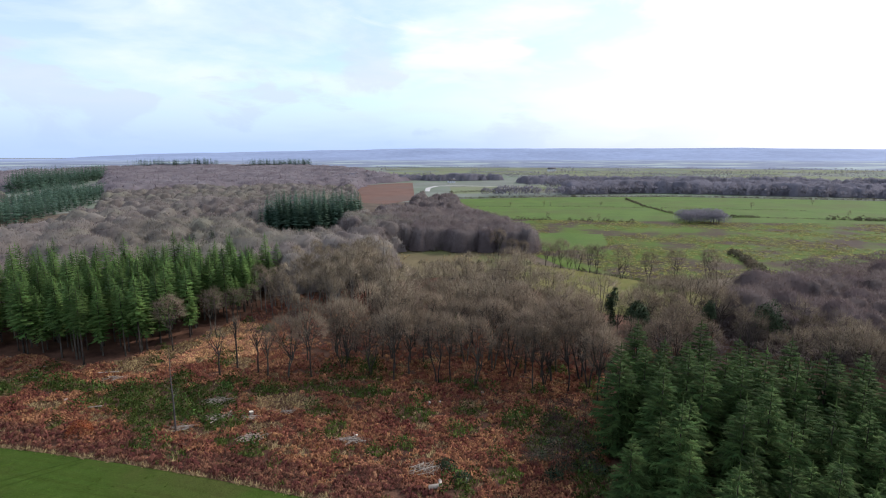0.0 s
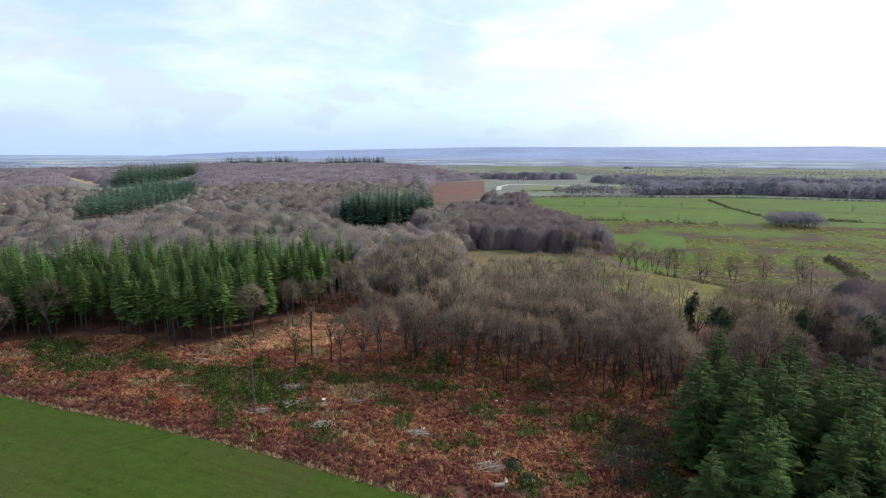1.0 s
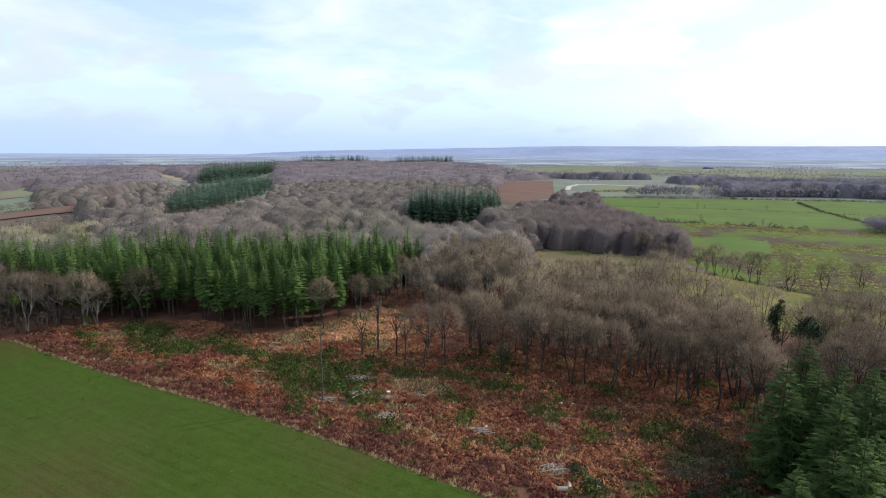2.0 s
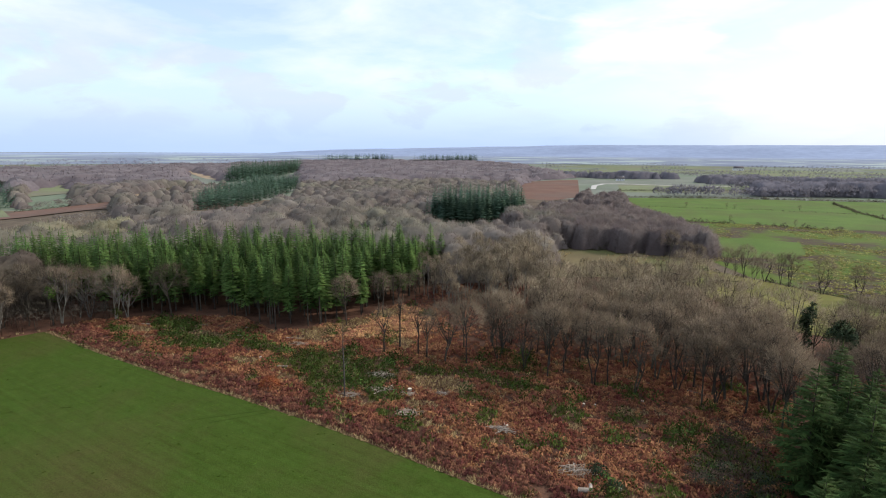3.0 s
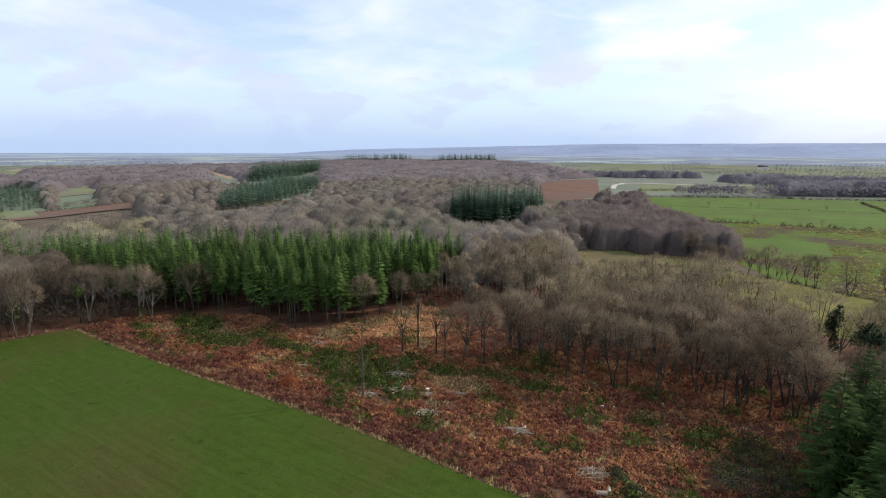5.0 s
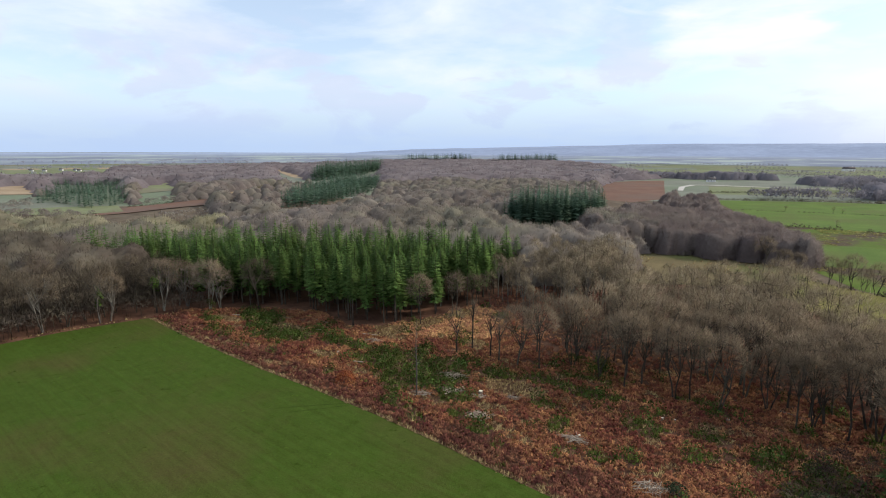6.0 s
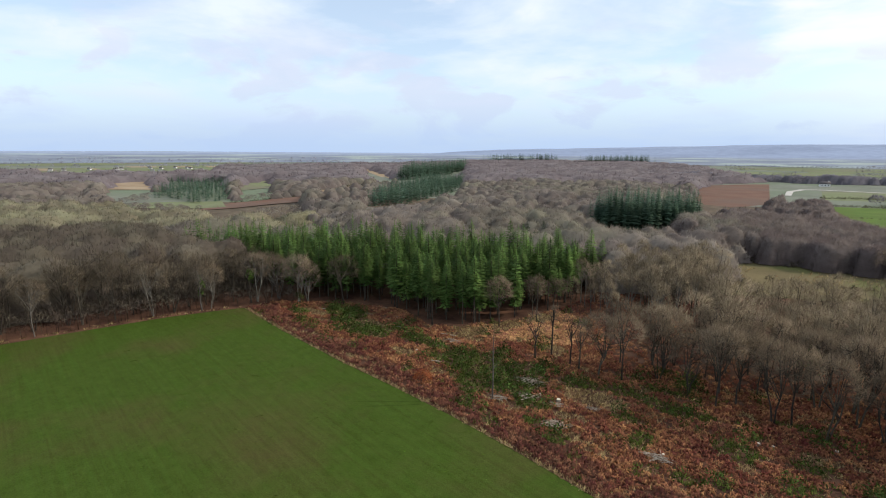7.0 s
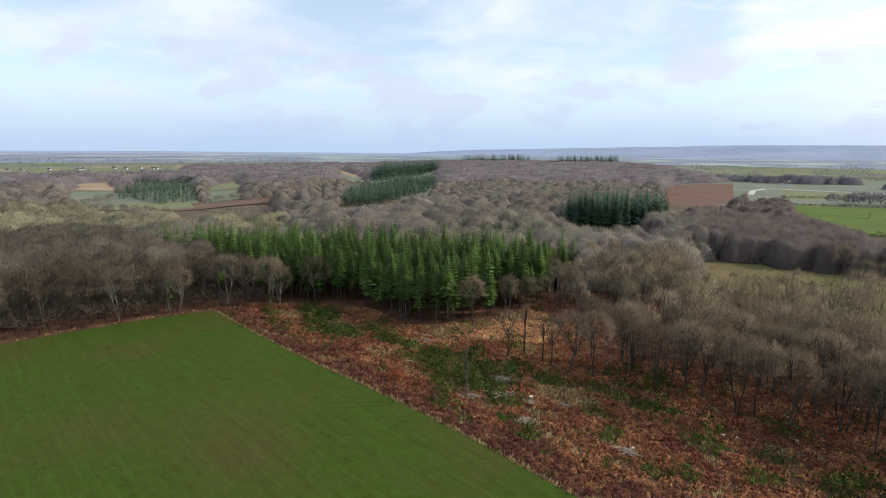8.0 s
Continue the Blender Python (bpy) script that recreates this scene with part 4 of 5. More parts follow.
far_firs = [conifer(rng, 14, 4.0, 6, 6, 0, 0.03, 0.35, 2.6) for _ in range(4)]


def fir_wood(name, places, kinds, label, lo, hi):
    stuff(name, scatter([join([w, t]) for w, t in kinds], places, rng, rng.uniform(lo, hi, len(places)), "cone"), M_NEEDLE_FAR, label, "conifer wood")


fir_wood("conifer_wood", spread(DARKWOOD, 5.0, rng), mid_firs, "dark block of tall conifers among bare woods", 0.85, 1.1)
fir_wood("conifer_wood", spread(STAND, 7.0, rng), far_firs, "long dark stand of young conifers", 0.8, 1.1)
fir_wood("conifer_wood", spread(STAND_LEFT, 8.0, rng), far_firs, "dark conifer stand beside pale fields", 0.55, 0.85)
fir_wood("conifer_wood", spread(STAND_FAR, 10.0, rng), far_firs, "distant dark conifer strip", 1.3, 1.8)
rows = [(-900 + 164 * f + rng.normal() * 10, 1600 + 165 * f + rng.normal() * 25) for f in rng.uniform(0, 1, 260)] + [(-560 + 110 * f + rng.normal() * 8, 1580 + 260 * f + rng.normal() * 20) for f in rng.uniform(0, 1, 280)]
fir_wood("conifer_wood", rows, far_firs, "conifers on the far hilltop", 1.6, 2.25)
squat = [(w, moved(t, (0, 0, -5.0), 0, (1, 1, 1.15))) for w, t in [puff(rng, 12.5, 5.2, 40, 1.0, 2.3) for _ in range(6)]]
row = spread([(45, 597), (256, 640), (470, 555), (475, 578), (256, 664), (45, 618)], 6.5, rng)
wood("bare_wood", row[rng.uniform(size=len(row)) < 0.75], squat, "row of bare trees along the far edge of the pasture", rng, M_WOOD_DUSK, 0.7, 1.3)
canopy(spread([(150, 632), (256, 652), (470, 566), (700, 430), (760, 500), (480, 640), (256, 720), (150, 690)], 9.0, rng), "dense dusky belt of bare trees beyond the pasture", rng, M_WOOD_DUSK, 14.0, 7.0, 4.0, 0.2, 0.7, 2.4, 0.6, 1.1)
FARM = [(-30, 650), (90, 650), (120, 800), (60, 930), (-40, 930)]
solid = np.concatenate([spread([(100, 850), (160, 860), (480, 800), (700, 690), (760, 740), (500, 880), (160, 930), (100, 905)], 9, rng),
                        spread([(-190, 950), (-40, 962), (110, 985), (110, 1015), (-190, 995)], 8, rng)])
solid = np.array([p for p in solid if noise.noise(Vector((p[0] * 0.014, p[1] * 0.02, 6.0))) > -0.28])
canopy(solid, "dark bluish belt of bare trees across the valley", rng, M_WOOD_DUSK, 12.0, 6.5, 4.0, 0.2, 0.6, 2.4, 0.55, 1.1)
belt = np.concatenate([spread([(430, 330), (760, 420), (760, 700), (480, 600)], 14, rng),
                       spread([(120, 730), (300, 750), (300, 775), (120, 756)], 9, rng)])
belt = clear_of(np.array([p for p in belt if noise.noise(Vector((p[0] * 0.012, p[1] * 0.02, 1.0))) > -0.5]), [FARM])
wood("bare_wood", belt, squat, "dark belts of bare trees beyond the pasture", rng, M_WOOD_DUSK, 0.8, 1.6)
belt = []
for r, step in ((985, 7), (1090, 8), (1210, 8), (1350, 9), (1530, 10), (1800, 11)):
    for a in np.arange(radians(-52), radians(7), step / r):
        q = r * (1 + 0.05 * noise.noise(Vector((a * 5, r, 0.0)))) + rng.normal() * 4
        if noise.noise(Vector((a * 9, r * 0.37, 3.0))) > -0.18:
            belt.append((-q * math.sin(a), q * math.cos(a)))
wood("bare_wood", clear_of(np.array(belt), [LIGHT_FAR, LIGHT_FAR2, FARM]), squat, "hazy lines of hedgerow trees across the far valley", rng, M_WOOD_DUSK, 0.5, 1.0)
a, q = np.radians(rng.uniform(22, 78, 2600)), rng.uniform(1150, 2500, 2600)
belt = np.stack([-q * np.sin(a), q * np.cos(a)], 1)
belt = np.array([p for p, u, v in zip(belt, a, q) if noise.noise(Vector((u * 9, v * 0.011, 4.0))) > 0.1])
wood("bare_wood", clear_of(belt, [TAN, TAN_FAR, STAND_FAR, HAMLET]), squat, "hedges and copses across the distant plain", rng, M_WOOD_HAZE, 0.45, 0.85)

# ---- hedges, scrub and single trees of the open country ----
def bush(rng, r, h, n, size, dome=True):
    """Many small leaves or twigs in a rounded heap."""
    d = unit(rng.normal(size=(n, 3)))
    d[:, 2] = np.abs(d[:, 2])
    P = d * np.array([r, r, h]) * rng.uniform(0.45, 1.0, (n, 1)) ** 0.5
    D = unit(d + rng.normal(size=(n, 3)) * 0.8) * size * rng.uniform(0.6, 1.3, (n, 1))
    return blades(P, D, size * 0.6, rng)


def along(line, step, rng, wobble=0.6):
    out = []
    for (x0, y0), (x1, y1) in zip(line, line[1:]):
        n = max(2, int(math.hypot(x1 - x0, y1 - y0) / step))
        for f in np.arange(n) / n:
            out.append((x0 + (x1 - x0) * f + rng.normal() * wobble, y0 + (y1 - y0) * f + rng.normal() * wobble))
    return out


rng = np.random.default_rng(23)
hedge_bits = [bush(rng, 1.6, 2.0, 45, 0.75) for _ in range(4)]


def hedge(line, label, step=1.6, lo=0.6, hi=1.2, skip=0.0, material=None):
    places = [p for p in along(line, step, rng) if rng.uniform() > skip]
    stuff("hedge", scatter(hedge_bits, places, rng, rng.uniform(lo, hi, len(places))), material or M_HEDGE, label, "hedge")


hedge([(35, 384), (60, 377), (85, 374), (132, 361)], "gappy line of dark hedge bushes across the pasture", 3.5, 0.6, 1.5, 0.35)
hedge([(205, 394), (231, 390)], "clipped dark hedge between pastures", 1.6, 0.8, 1.2)
hedge([(231, 390), (275, 378)], "low thin hedge between pastures", 2.0, 0.35, 0.6)
hedge([(275, 378), (330, 362), (420, 335)], "bushy dark hedge between pastures", 1.8, 0.9, 1.7)
hedge([(24, 475), (110, 478), (200, 462), (300, 440)], "low dark hedge line across the pasture", 2.2, 0.3, 0.55, 0.1)
hedge([(8, 566), (110, 588), (250, 594), (470, 530)], "dark hedge along the far side of the pasture", 2.0, 0.7, 1.2)
hedge([(190, 560), (180, 480), (178, 400), (170, 372)], "dark hedge dividing two pastures", 2.0, 0.5, 1.0)
hedge([(134, 246), (129, 222), (122, 199)], "thick brown hedge across the rough meadow", 1.5, 1.0, 1.5)
hedge([(33, 222), (50, 211), (74, 189)], "thin scrubby hedge under the meadow trees", 1.8, 0.4, 0.8, 0.2)
hedge([(73, 190), (88, 168)], "rusty brown ditch-side hedge", 1.6, 0.5, 0.8)
hedge([(-26, 226), (8, 221), (33, 227)], "pale scrub along the meadow", 2.5, 0.5, 0.9, 0.3)
hedge([(-421, 287), (-402, 354), (-350, 311)], "dark hedge behind the brown field", 2.5, 0.6, 1.0)
hedge([(-500, 612), (-440, 405), (-412, 380)], "dark hedge along the pale strip", 3.0, 0.9, 1.4)
hedge([(10, 660), (120, 700), (256, 715), (420, 660)], "hedge between distant pastures", 3.0, 0.8, 1.5)
hedge([(-22, 255), (10, 254), (42, 247)], "brown scrub along the wood above the meadow", 1.8, 0.8, 1.7, 0.1, M_WOOD_BROWN)
hedge([(42, 247), (37, 300), (15, 420), (13, 555)], "brown scrub along the wood beside the pasture", 2.2, 0.8, 1.6, 0.1, M_WOOD_BROWN)
low = spread([(-22, 257), (42, 249), (37, 300), (14, 420), (4, 420), (20, 300), (26, 262), (-20, 270)], 4.5, rng)
wood("undergrowth", low, thicket, "brown undergrowth along the wood beside the meadow", rng, M_WOOD_BROWN, 0.7, 1.2)
low = spread([(-150, 190), (-420, 100), (-520, 250), (-600, 420), (-400, 560), (-260, 330), (-110, 310)], 6.8, rng)
low = low[~np.array(inside(YELLOW, low))]
taken = np.zeros(len(low), bool)
for g in OPEN:
    taken |= inside(g, low)
low = clear_of(low[taken], glades([BROWN, PALE, GREEN_FAR, TAN, STAND, STAND_LEFT], 0.85) + [PALE_LOW, STAND, STAND_LEFT, PLANTATION, DARKWOOD])
wood("scrub", low, thicket, "low brown scrub on open ground between woods", rng, M_WOOD_FAR, 0.6, 1.0)
wood("bare_wood", spread([(162, 352), (186, 350), (191, 370), (180, 384), (164, 378)], 4.0, rng), [(w, moved(t, (0, 0, -5.0), 0, (1, 1, 1.1))) for w, t in coarse], "dense grey willow clump in the pasture corner", rng, M_WOOD_DUSK, 0.7, 1.05)
tuss = clear_of(spread(ROUGH, 2.4, rng), [BRIGHT])
tuss = np.array([p for p in tuss if noise.noise(Vector((p[0] * 0.03, p[1] * 0.03, 2.0))) + rng.uniform(-0.3, 0.3) > -0.05])
stuff("rush_tussocks", scatter([blades(np.stack([rng.normal(size=12) * 0.6, rng.normal(size=12) * 0.6, np.full(12, 0.12)], 1), np.stack([rng.normal(size=12) * 0.5, rng.normal(size=12) * 0.5, rng.uniform(0.1, 0.35, 12)], 1), 0.5, rng, np.array([[0, 0, 1.0]]), 0.2) for _ in range(3)], tuss, rng, rng.uniform(0.6, 1.5, len(tuss)), "tuft"), M_RUSH, "pale rush tussocks over the rough meadow", "tussocks")
plant("bare_tree", [(moved(w, (0, 0, 0), 0, (0.7, 0.7, 0.76)), moved(t, (0, 0, 0), 0, (0.7, 0.7, 0.76))) for w, t in [(join([w] + limbs), t) for w, t, limbs in (fine[1], fine[5], fine[2])]],
      [(42, 217), (45, 214), (47.5, 212), (50, 209), (53, 207.5), (57, 204), (59, 202), (66, 194), (74, 189), (84, 190), (95, 188), (98, 193), (112, 192), (30, 228), (34, 224), (24, 232)],
      "slim leafless tree in the meadow tree row", "trees of the meadow row", rng, M_BARK, M_TWIG, 0.8, 1.25)
plant("bare_tree", [(moved(w, (0, 0, 0), 0, 0.33), moved(t, (0, 0, 0), 0, 0.33)) for w, t in plain],
      [(38, 390), (75, 384), (110, 378), (60, 478), (90, 479), (96, 479), (140, 476), (260, 452), (300, 396), (330, 480)],
      "small leafless tree in a pasture hedge", "hedge trees", rng, M_BARK, M_TWIG, 0.8, 1.4)


low = spread([(60, 100), (110, 110), (210, 225), (165, 243), (128, 196), (88, 166), (76, 150), (40, 130), (38, 98)], 4.4, rng)
low = clear_of(low, [ROUGH, MEADOW_LOW])
wood("undergrowth", low, thicket, "low purple-brown scrub between wood and meadow", rng, M_WOOD_PURPLE, 0.5, 1.0)


def evergreen(x, y, h, r, label, name="yew_tree", material=None, n=900):
    soup = []
    for _ in range(9):
        c = np.array([rng.normal() * r * 0.35, rng.normal() * r * 0.35, h * rng.uniform(0.35, 0.8)])
        V, F = bush(rng, r * 0.55, h * 0.24, n // 9, 0.4 if h > 5 else 0.28)
        soup.append((V + c, F))
    ob = tagged(new(name), label, "tree")
    part("trunk", tubes([[0, 0, -0.3]], [[0, 0, h * 0.75]], h * 0.02, h * 0.008, 6), M_BARK, ob)
    part("crown", soup, material or M_BRAMBLE, ob, form="dome")
    ob.location = (x, y, 0)


evergreen(38.5, 119, 15.2, 1.5, "dark pine with a clumped crown above bare trees", "pine_tree", M_YEW, 2000)
evergreen(42.5, 114, 13.2, 3.2, "dark rounded evergreen among bare trees", "yew_tree", M_YEW, 3400)
evergreen(62, 121, 13.6, 2.2, "dark evergreen tree among bare trees", "yew_tree", M_YEW, 2000)
evergreen(73.5, 116, 14.8, 3.4, "dark broad evergreen tree among bare trees", "yew_tree", M_YEW, 3200)
for gx, gy, gh, gr in ((2.5, 68.5, 2.0, 1.6), (0.4, 71.6, 1.4, 1.2), (14.5, 73.5, 2.0, 2.0), (18.5, 70.0, 2.4, 2.2), (17.0, 76.5, 2.0, 1.8), (21.0, 74.0, 2.6, 2.2), (15.5, 68.0, 1.8, 1.8), (22.0, 68.5, 2.6, 2.2)):
    evergreen(gx, gy, gh, gr, "dark green gorse bush among dead bracken", "gorse_bush", M_YEW, 420)
for gx, gy, gh, gr in ((-108.5, 214, 13.5, 1.5), (-101, 214, 14.0, 2.0), (-95.5, 209, 13.5, 2.0), (-97.5, 225, 14.0, 1.5), (-90.5, 220.5, 13.5, 2.0)):
    evergreen(gx, gy, gh, gr, "small dark evergreen in the brown woodland", "holly_tree", M_YEW, 500)
evergreen(-20, 109, 3.6, 2.4, "dark holly bush under the woodland edge", "holly_bush", M_BRAMBLE, 500)
evergreen(3, 118, 10, 2.2, "mossy green ivy-covered tree in the wood", "ivy_tree", M_IVY, 400)
evergreen(-134, 96.5, 11, 1.5, "tree wrapped in green ivy", "ivy_tree", M_IVY, 260)
evergreen(-139, 84, 10, 1.1, "tree wrapped in green ivy", "ivy_tree", M_IVY, 260)
evergreen(-121, 104, 4.0, 1.3, "dark holly bush under tall trees", "holly_bush", M_BRAMBLE, 300)


# ---- the clearing ----
VERGE = [(30, 52), (0, 61), (-19, 66), (-34, 70.5), (-47, 73.8), (-62, 77), (-80, 80.3), (-107, 86.5), (-131, 93)]
CLEARING = VERGE + [(-128, 103), (-108, 113), (-93, 117), (-79, 110), (-71, 114), (-66, 122), (-61, 130), (-57, 142), (-46, 142), (-36, 120), (-28, 112), (10, 116), (34, 106), (28, 88), (23, 66)]
GREEN_PATCHES = [(-33, 98, 5, 2), (-22, 89, 3, 1.6), (-10, 76, 2.5, 1.4), (-50, 83, 3, 1.5), (-100, 100, 5, 2), (-68, 99, 4, 2), (12, 84, 3, 1.4), (-116, 99, 4, 2), (-35, 79, 2, 1.2), (-57, 95, 9, 6), (-48, 90, 9, 6), (-45, 98, 6, 4), (-88, 98, 7, 3.5), (-75, 100, 4.5, 2.6), (-5, 88, 3.6, 3.2), (-16, 97, 7, 2.2), (-18, 83, 2, 3), (5, 89, 3, 1.5), (20, 79, 5, 4),
                 (-38, 85, 4, 2.6), (-29, 76, 2.2, 1.8), (3, 68, 2.2, 1.2), (24, 66, 6, 8), (-104, 106, 8, 4), (9, 70, 2.5, 1.5), (-26, 99, 4, 2), (-91, 96.5, 7, 3), (16, 78, 3.5, 3), (20, 85, 3, 3), (-18, 103.5, 6, 1.3), (4, 102, 5, 1.2)]
STRAW_PATCHES = [(-29, 93, 6.5, 3.6), (-36, 97, 3, 1.5), (-73, 92, 3, 1.6), (-66, 113, 3, 4), (-62, 122, 3.5, 6), (-57, 132, 3, 5), (-69, 112, 4, 3), (-44, 112, 3, 3), (-66, 108, 6, 2), (-3, 84, 1.6, 1.8), (-30, 84, 3, 1.5), (-95, 103, 8, 2), (-112, 101, 6, 2)]


def in_patch(p, patches, grow=1.0):
    wob = 0.5 * noise.noise(Vector((p[0] * 0.3, p[1] * 0.3, 0.0))) + 0.8 * noise.noise(Vector((p[0] * 0.8, p[1] * 0.8, 4.0)))
    return any(((p[0] - a) / (c * grow)) ** 2 + ((p[1] - b) / (d * grow)) ** 2 < 1 + wob for a, b, c, d in patches)


def bracken(rng, n=12):
    """A hummock of collapsed fronds that arch out from one crown and hang over."""
    a = rng.uniform(0, 6.28, n)
    out = np.stack([np.cos(a), np.sin(a), 0 * a], 1)
    rise = rng.uniform(0.35, 0.8, (n, 1))
    P = out * 0.08 + rng.normal(size=(n, 3)) * [0.1, 0.1, 0] + np.array([0, 0, 1.0]) * rise * 0.35
    knee = P + out * rng.uniform(0.2, 0.45, (n, 1)) + np.array([0, 0, 1.0]) * rise * 0.6
    tip = knee + out * rng.uniform(0.25, 0.55, (n, 1)) - np.array([0, 0, 1.0]) * rise * rng.uniform(0.35, 0.9, (n, 1))
    side = np.stack([-np.sin(a), np.cos(a), 0 * a], 1) * rng.uniform(0.07, 0.17, (n, 1))
    V = np.stack([P, knee - side, knee + side, tip], 1).reshape(-1, 3)
    i = np.arange(n)[:, None] * 4
    return V, np.concatenate([i + [0, 1, 2], i + [1, 3, 2]])


def tuft(rng, n=9, h=0.6):
    D = np.stack([rng.normal(size=n) * 0.25, rng.normal(size=n) * 0.25, rng.uniform(0.6, 1.1, n) * h], 1)
    return blades(rng.normal(size=(n, 3)) * [0.18, 0.18, 0], D, 0.14, rng)


rng = np.random.default_rng(5)
rough_grass = spread([(-22, 256), (38, 246), (37, 224), (20, 206), (-20, 192), (-30, 215)], 2.4, rng, 0.5)
rough_grass = np.array([p for p in rough_grass if noise.noise(Vector((p[0] * 0.06, p[1] * 0.09, 6.0))) + rng.uniform(-0.25, 0.25) > 0.0])
stuff("rush_tussocks", scatter([tuft(rng, 8, 0.7) for _ in range(4)], rough_grass, rng, rng.uniform(0.7, 1.6, len(rough_grass)), "tuft"), M_STRAW, "tawny grass tussocks over the dry meadow", "tussocks")
spots = spread(CLEARING, 0.62, rng, 0.5)
kind = np.array([1 if in_patch(p, GREEN_PATCHES) else 2 if in_patch(p, STRAW_PATCHES) else 0 for p in spots])
thin = np.array([noise.noise(Vector((p[0] * 0.22, p[1] * 0.22, 5.0))) for p in spots]) * 0.6 + 0.5 * np.array([noise.noise(Vector((p[0] * 0.75, p[1] * 0.75, 1.0))) for p in spots]) + rng.uniform(-0.15, 0.15, len(spots))
loose = np.array([noise.noise(Vector((p[0] * 0.16, p[1] * 0.2, 9.0))) for p in spots]) + rng.uniform(-0.25, 0.25, len(spots))
kind[(kind == 0) & (loose > 0.42)] = 1
kind[(kind == 0) & (loose < -0.45)] = 2
brown_spots = spots[(kind == 0) & (thin > -0.3)]
vx, vy = np.array(VERGE[::-1]).T
edge_gap = brown_spots[:, 1] - np.interp(brown_spots[:, 0], vx, vy)
patchy = np.array([noise.noise(Vector((p[0] * 0.09, p[1] * 0.12, 3.0))) for p in brown_spots])
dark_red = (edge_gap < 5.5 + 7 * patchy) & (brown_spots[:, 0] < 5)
SUNNY = [(-72, 113), (-64, 109), (-52, 113), (-42, 117), (-42, 128), (-48, 138), (-56, 142), (-62, 128)]
# Spots for the sunlit copy, not weathered ones.
bleached = inside(SUNNY, brown_spots) & ~dark_red
for pick, material, label in ((~dark_red & ~bleached, M_BRACKEN, "rust-brown dead bracken across the clearing"), (dark_red, M_BRACKEN_DARK, "dark red dead bracken along the field edge"), (bleached, M_BRACKEN_SUNLIT, "orange bracken between wood and spruces, coloured as sunlit")):
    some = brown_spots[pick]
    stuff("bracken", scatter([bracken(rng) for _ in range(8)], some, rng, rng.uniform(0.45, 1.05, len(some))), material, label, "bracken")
lot = rng.uniform(size=len(spots))
kind[(kind == 1) & (lot < 0.16)] = 2
green_spots = spots[(kind == 1) & (lot < 0.72)]
half = rng.uniform(size=len(green_spots)) < 0.24
stuff("brambles", scatter([bush(rng, 1.05, 1.35, 56, 0.26) for _ in range(5)], green_spots[half], rng, rng.uniform(0.6, 2.0, int(half.sum()))), M_BRAMBLE, "dark green bramble and broom thickets", "brambles")
stuff("grass_tufts", scatter([tuft(rng, 12, 0.65) for _ in range(5)], green_spots[~half], rng, rng.uniform(0.7, 1.4, int((~half).sum())), "tuft"), M_GRASS, "green grass tufts among the brambles", "grass")
strip = spread([(x, y - 0.9) for x, y in VERGE] + [(x, y - 0.2) for x, y in VERGE[::-1]], 0.42, rng)
strip = strip[rng.uniform(size=len(strip)) < 0.85]
near_crop = spread([(30, 51), (0, 60), (-34, 69.5), (-62, 76), (-107, 85.5), (-131, 92), (-140, 75), (-120, 50), (-60, 30), (-10, 40), (20, 40)], 0.75, rng, 0.5)
near_crop = near_crop[rng.uniform(size=len(near_crop)) < 0.6]
stuff("crop_leaves", scatter([tuft(rng, 4, 0.13) for _ in range(5)], near_crop, rng, rng.uniform(0.4, 1.5, len(near_crop)), "tuft"), M_CROP_LEAF, "young green crop leaves in the field", "crop")
LEFT_EDGE = [(-131.5, 93), (-135.5, 87), (-141.5, 75), (-149.5, 51), (-158.5, 20)]
side = spread([(x - 1.5, y) for x, y in LEFT_EDGE] + [(x + 0.6, y) for x, y in LEFT_EDGE[::-1]], 0.6, rng)
dry = np.concatenate([spots[kind == 2], strip, side[rng.uniform(size=len(side)) < 0.2]])
stuff("dry_grass", scatter([tuft(rng, 9, 0.5) for _ in range(5)], dry, rng, rng.uniform(0.6, 1.3, len(dry)), "tuft"), M_STRAW, "straw-coloured dry grass in tufts and along the field edge", "grass")
gap_spots = spread([(-57, 142), (-46, 142), (-36, 126), (-24, 130), (-20, 150), (-30, 190), (-52, 174)], 1.5, rng, 0.5)
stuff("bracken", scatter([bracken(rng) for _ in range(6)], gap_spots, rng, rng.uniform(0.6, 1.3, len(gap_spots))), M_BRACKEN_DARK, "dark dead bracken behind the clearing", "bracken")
plant("bare_sapling", slim, spread([(-53, 146), (-45, 138), (-36, 134), (-26, 134), (-24, 150), (-45, 152)], 6.0, rng), "small slim leafless tree behind the clearing", "slim trees behind the clearing", rng, M_PALE_BARK, M_TWIG_PALE, 0.45, 0.75)
floor_spots = spread([(-28, 112), (10, 116), (34, 106), (60, 112), (30, 140), (-20, 145), (-40, 150), (-46, 135), (-36, 120)], 1.5, rng, 0.5)
stuff("bracken", scatter([bracken(rng) for _ in range(6)], floor_spots, rng, rng.uniform(0.6, 1.2, len(floor_spots))), M_BRACKEN, "sparse dead bracken under the bare trees", "bracken")


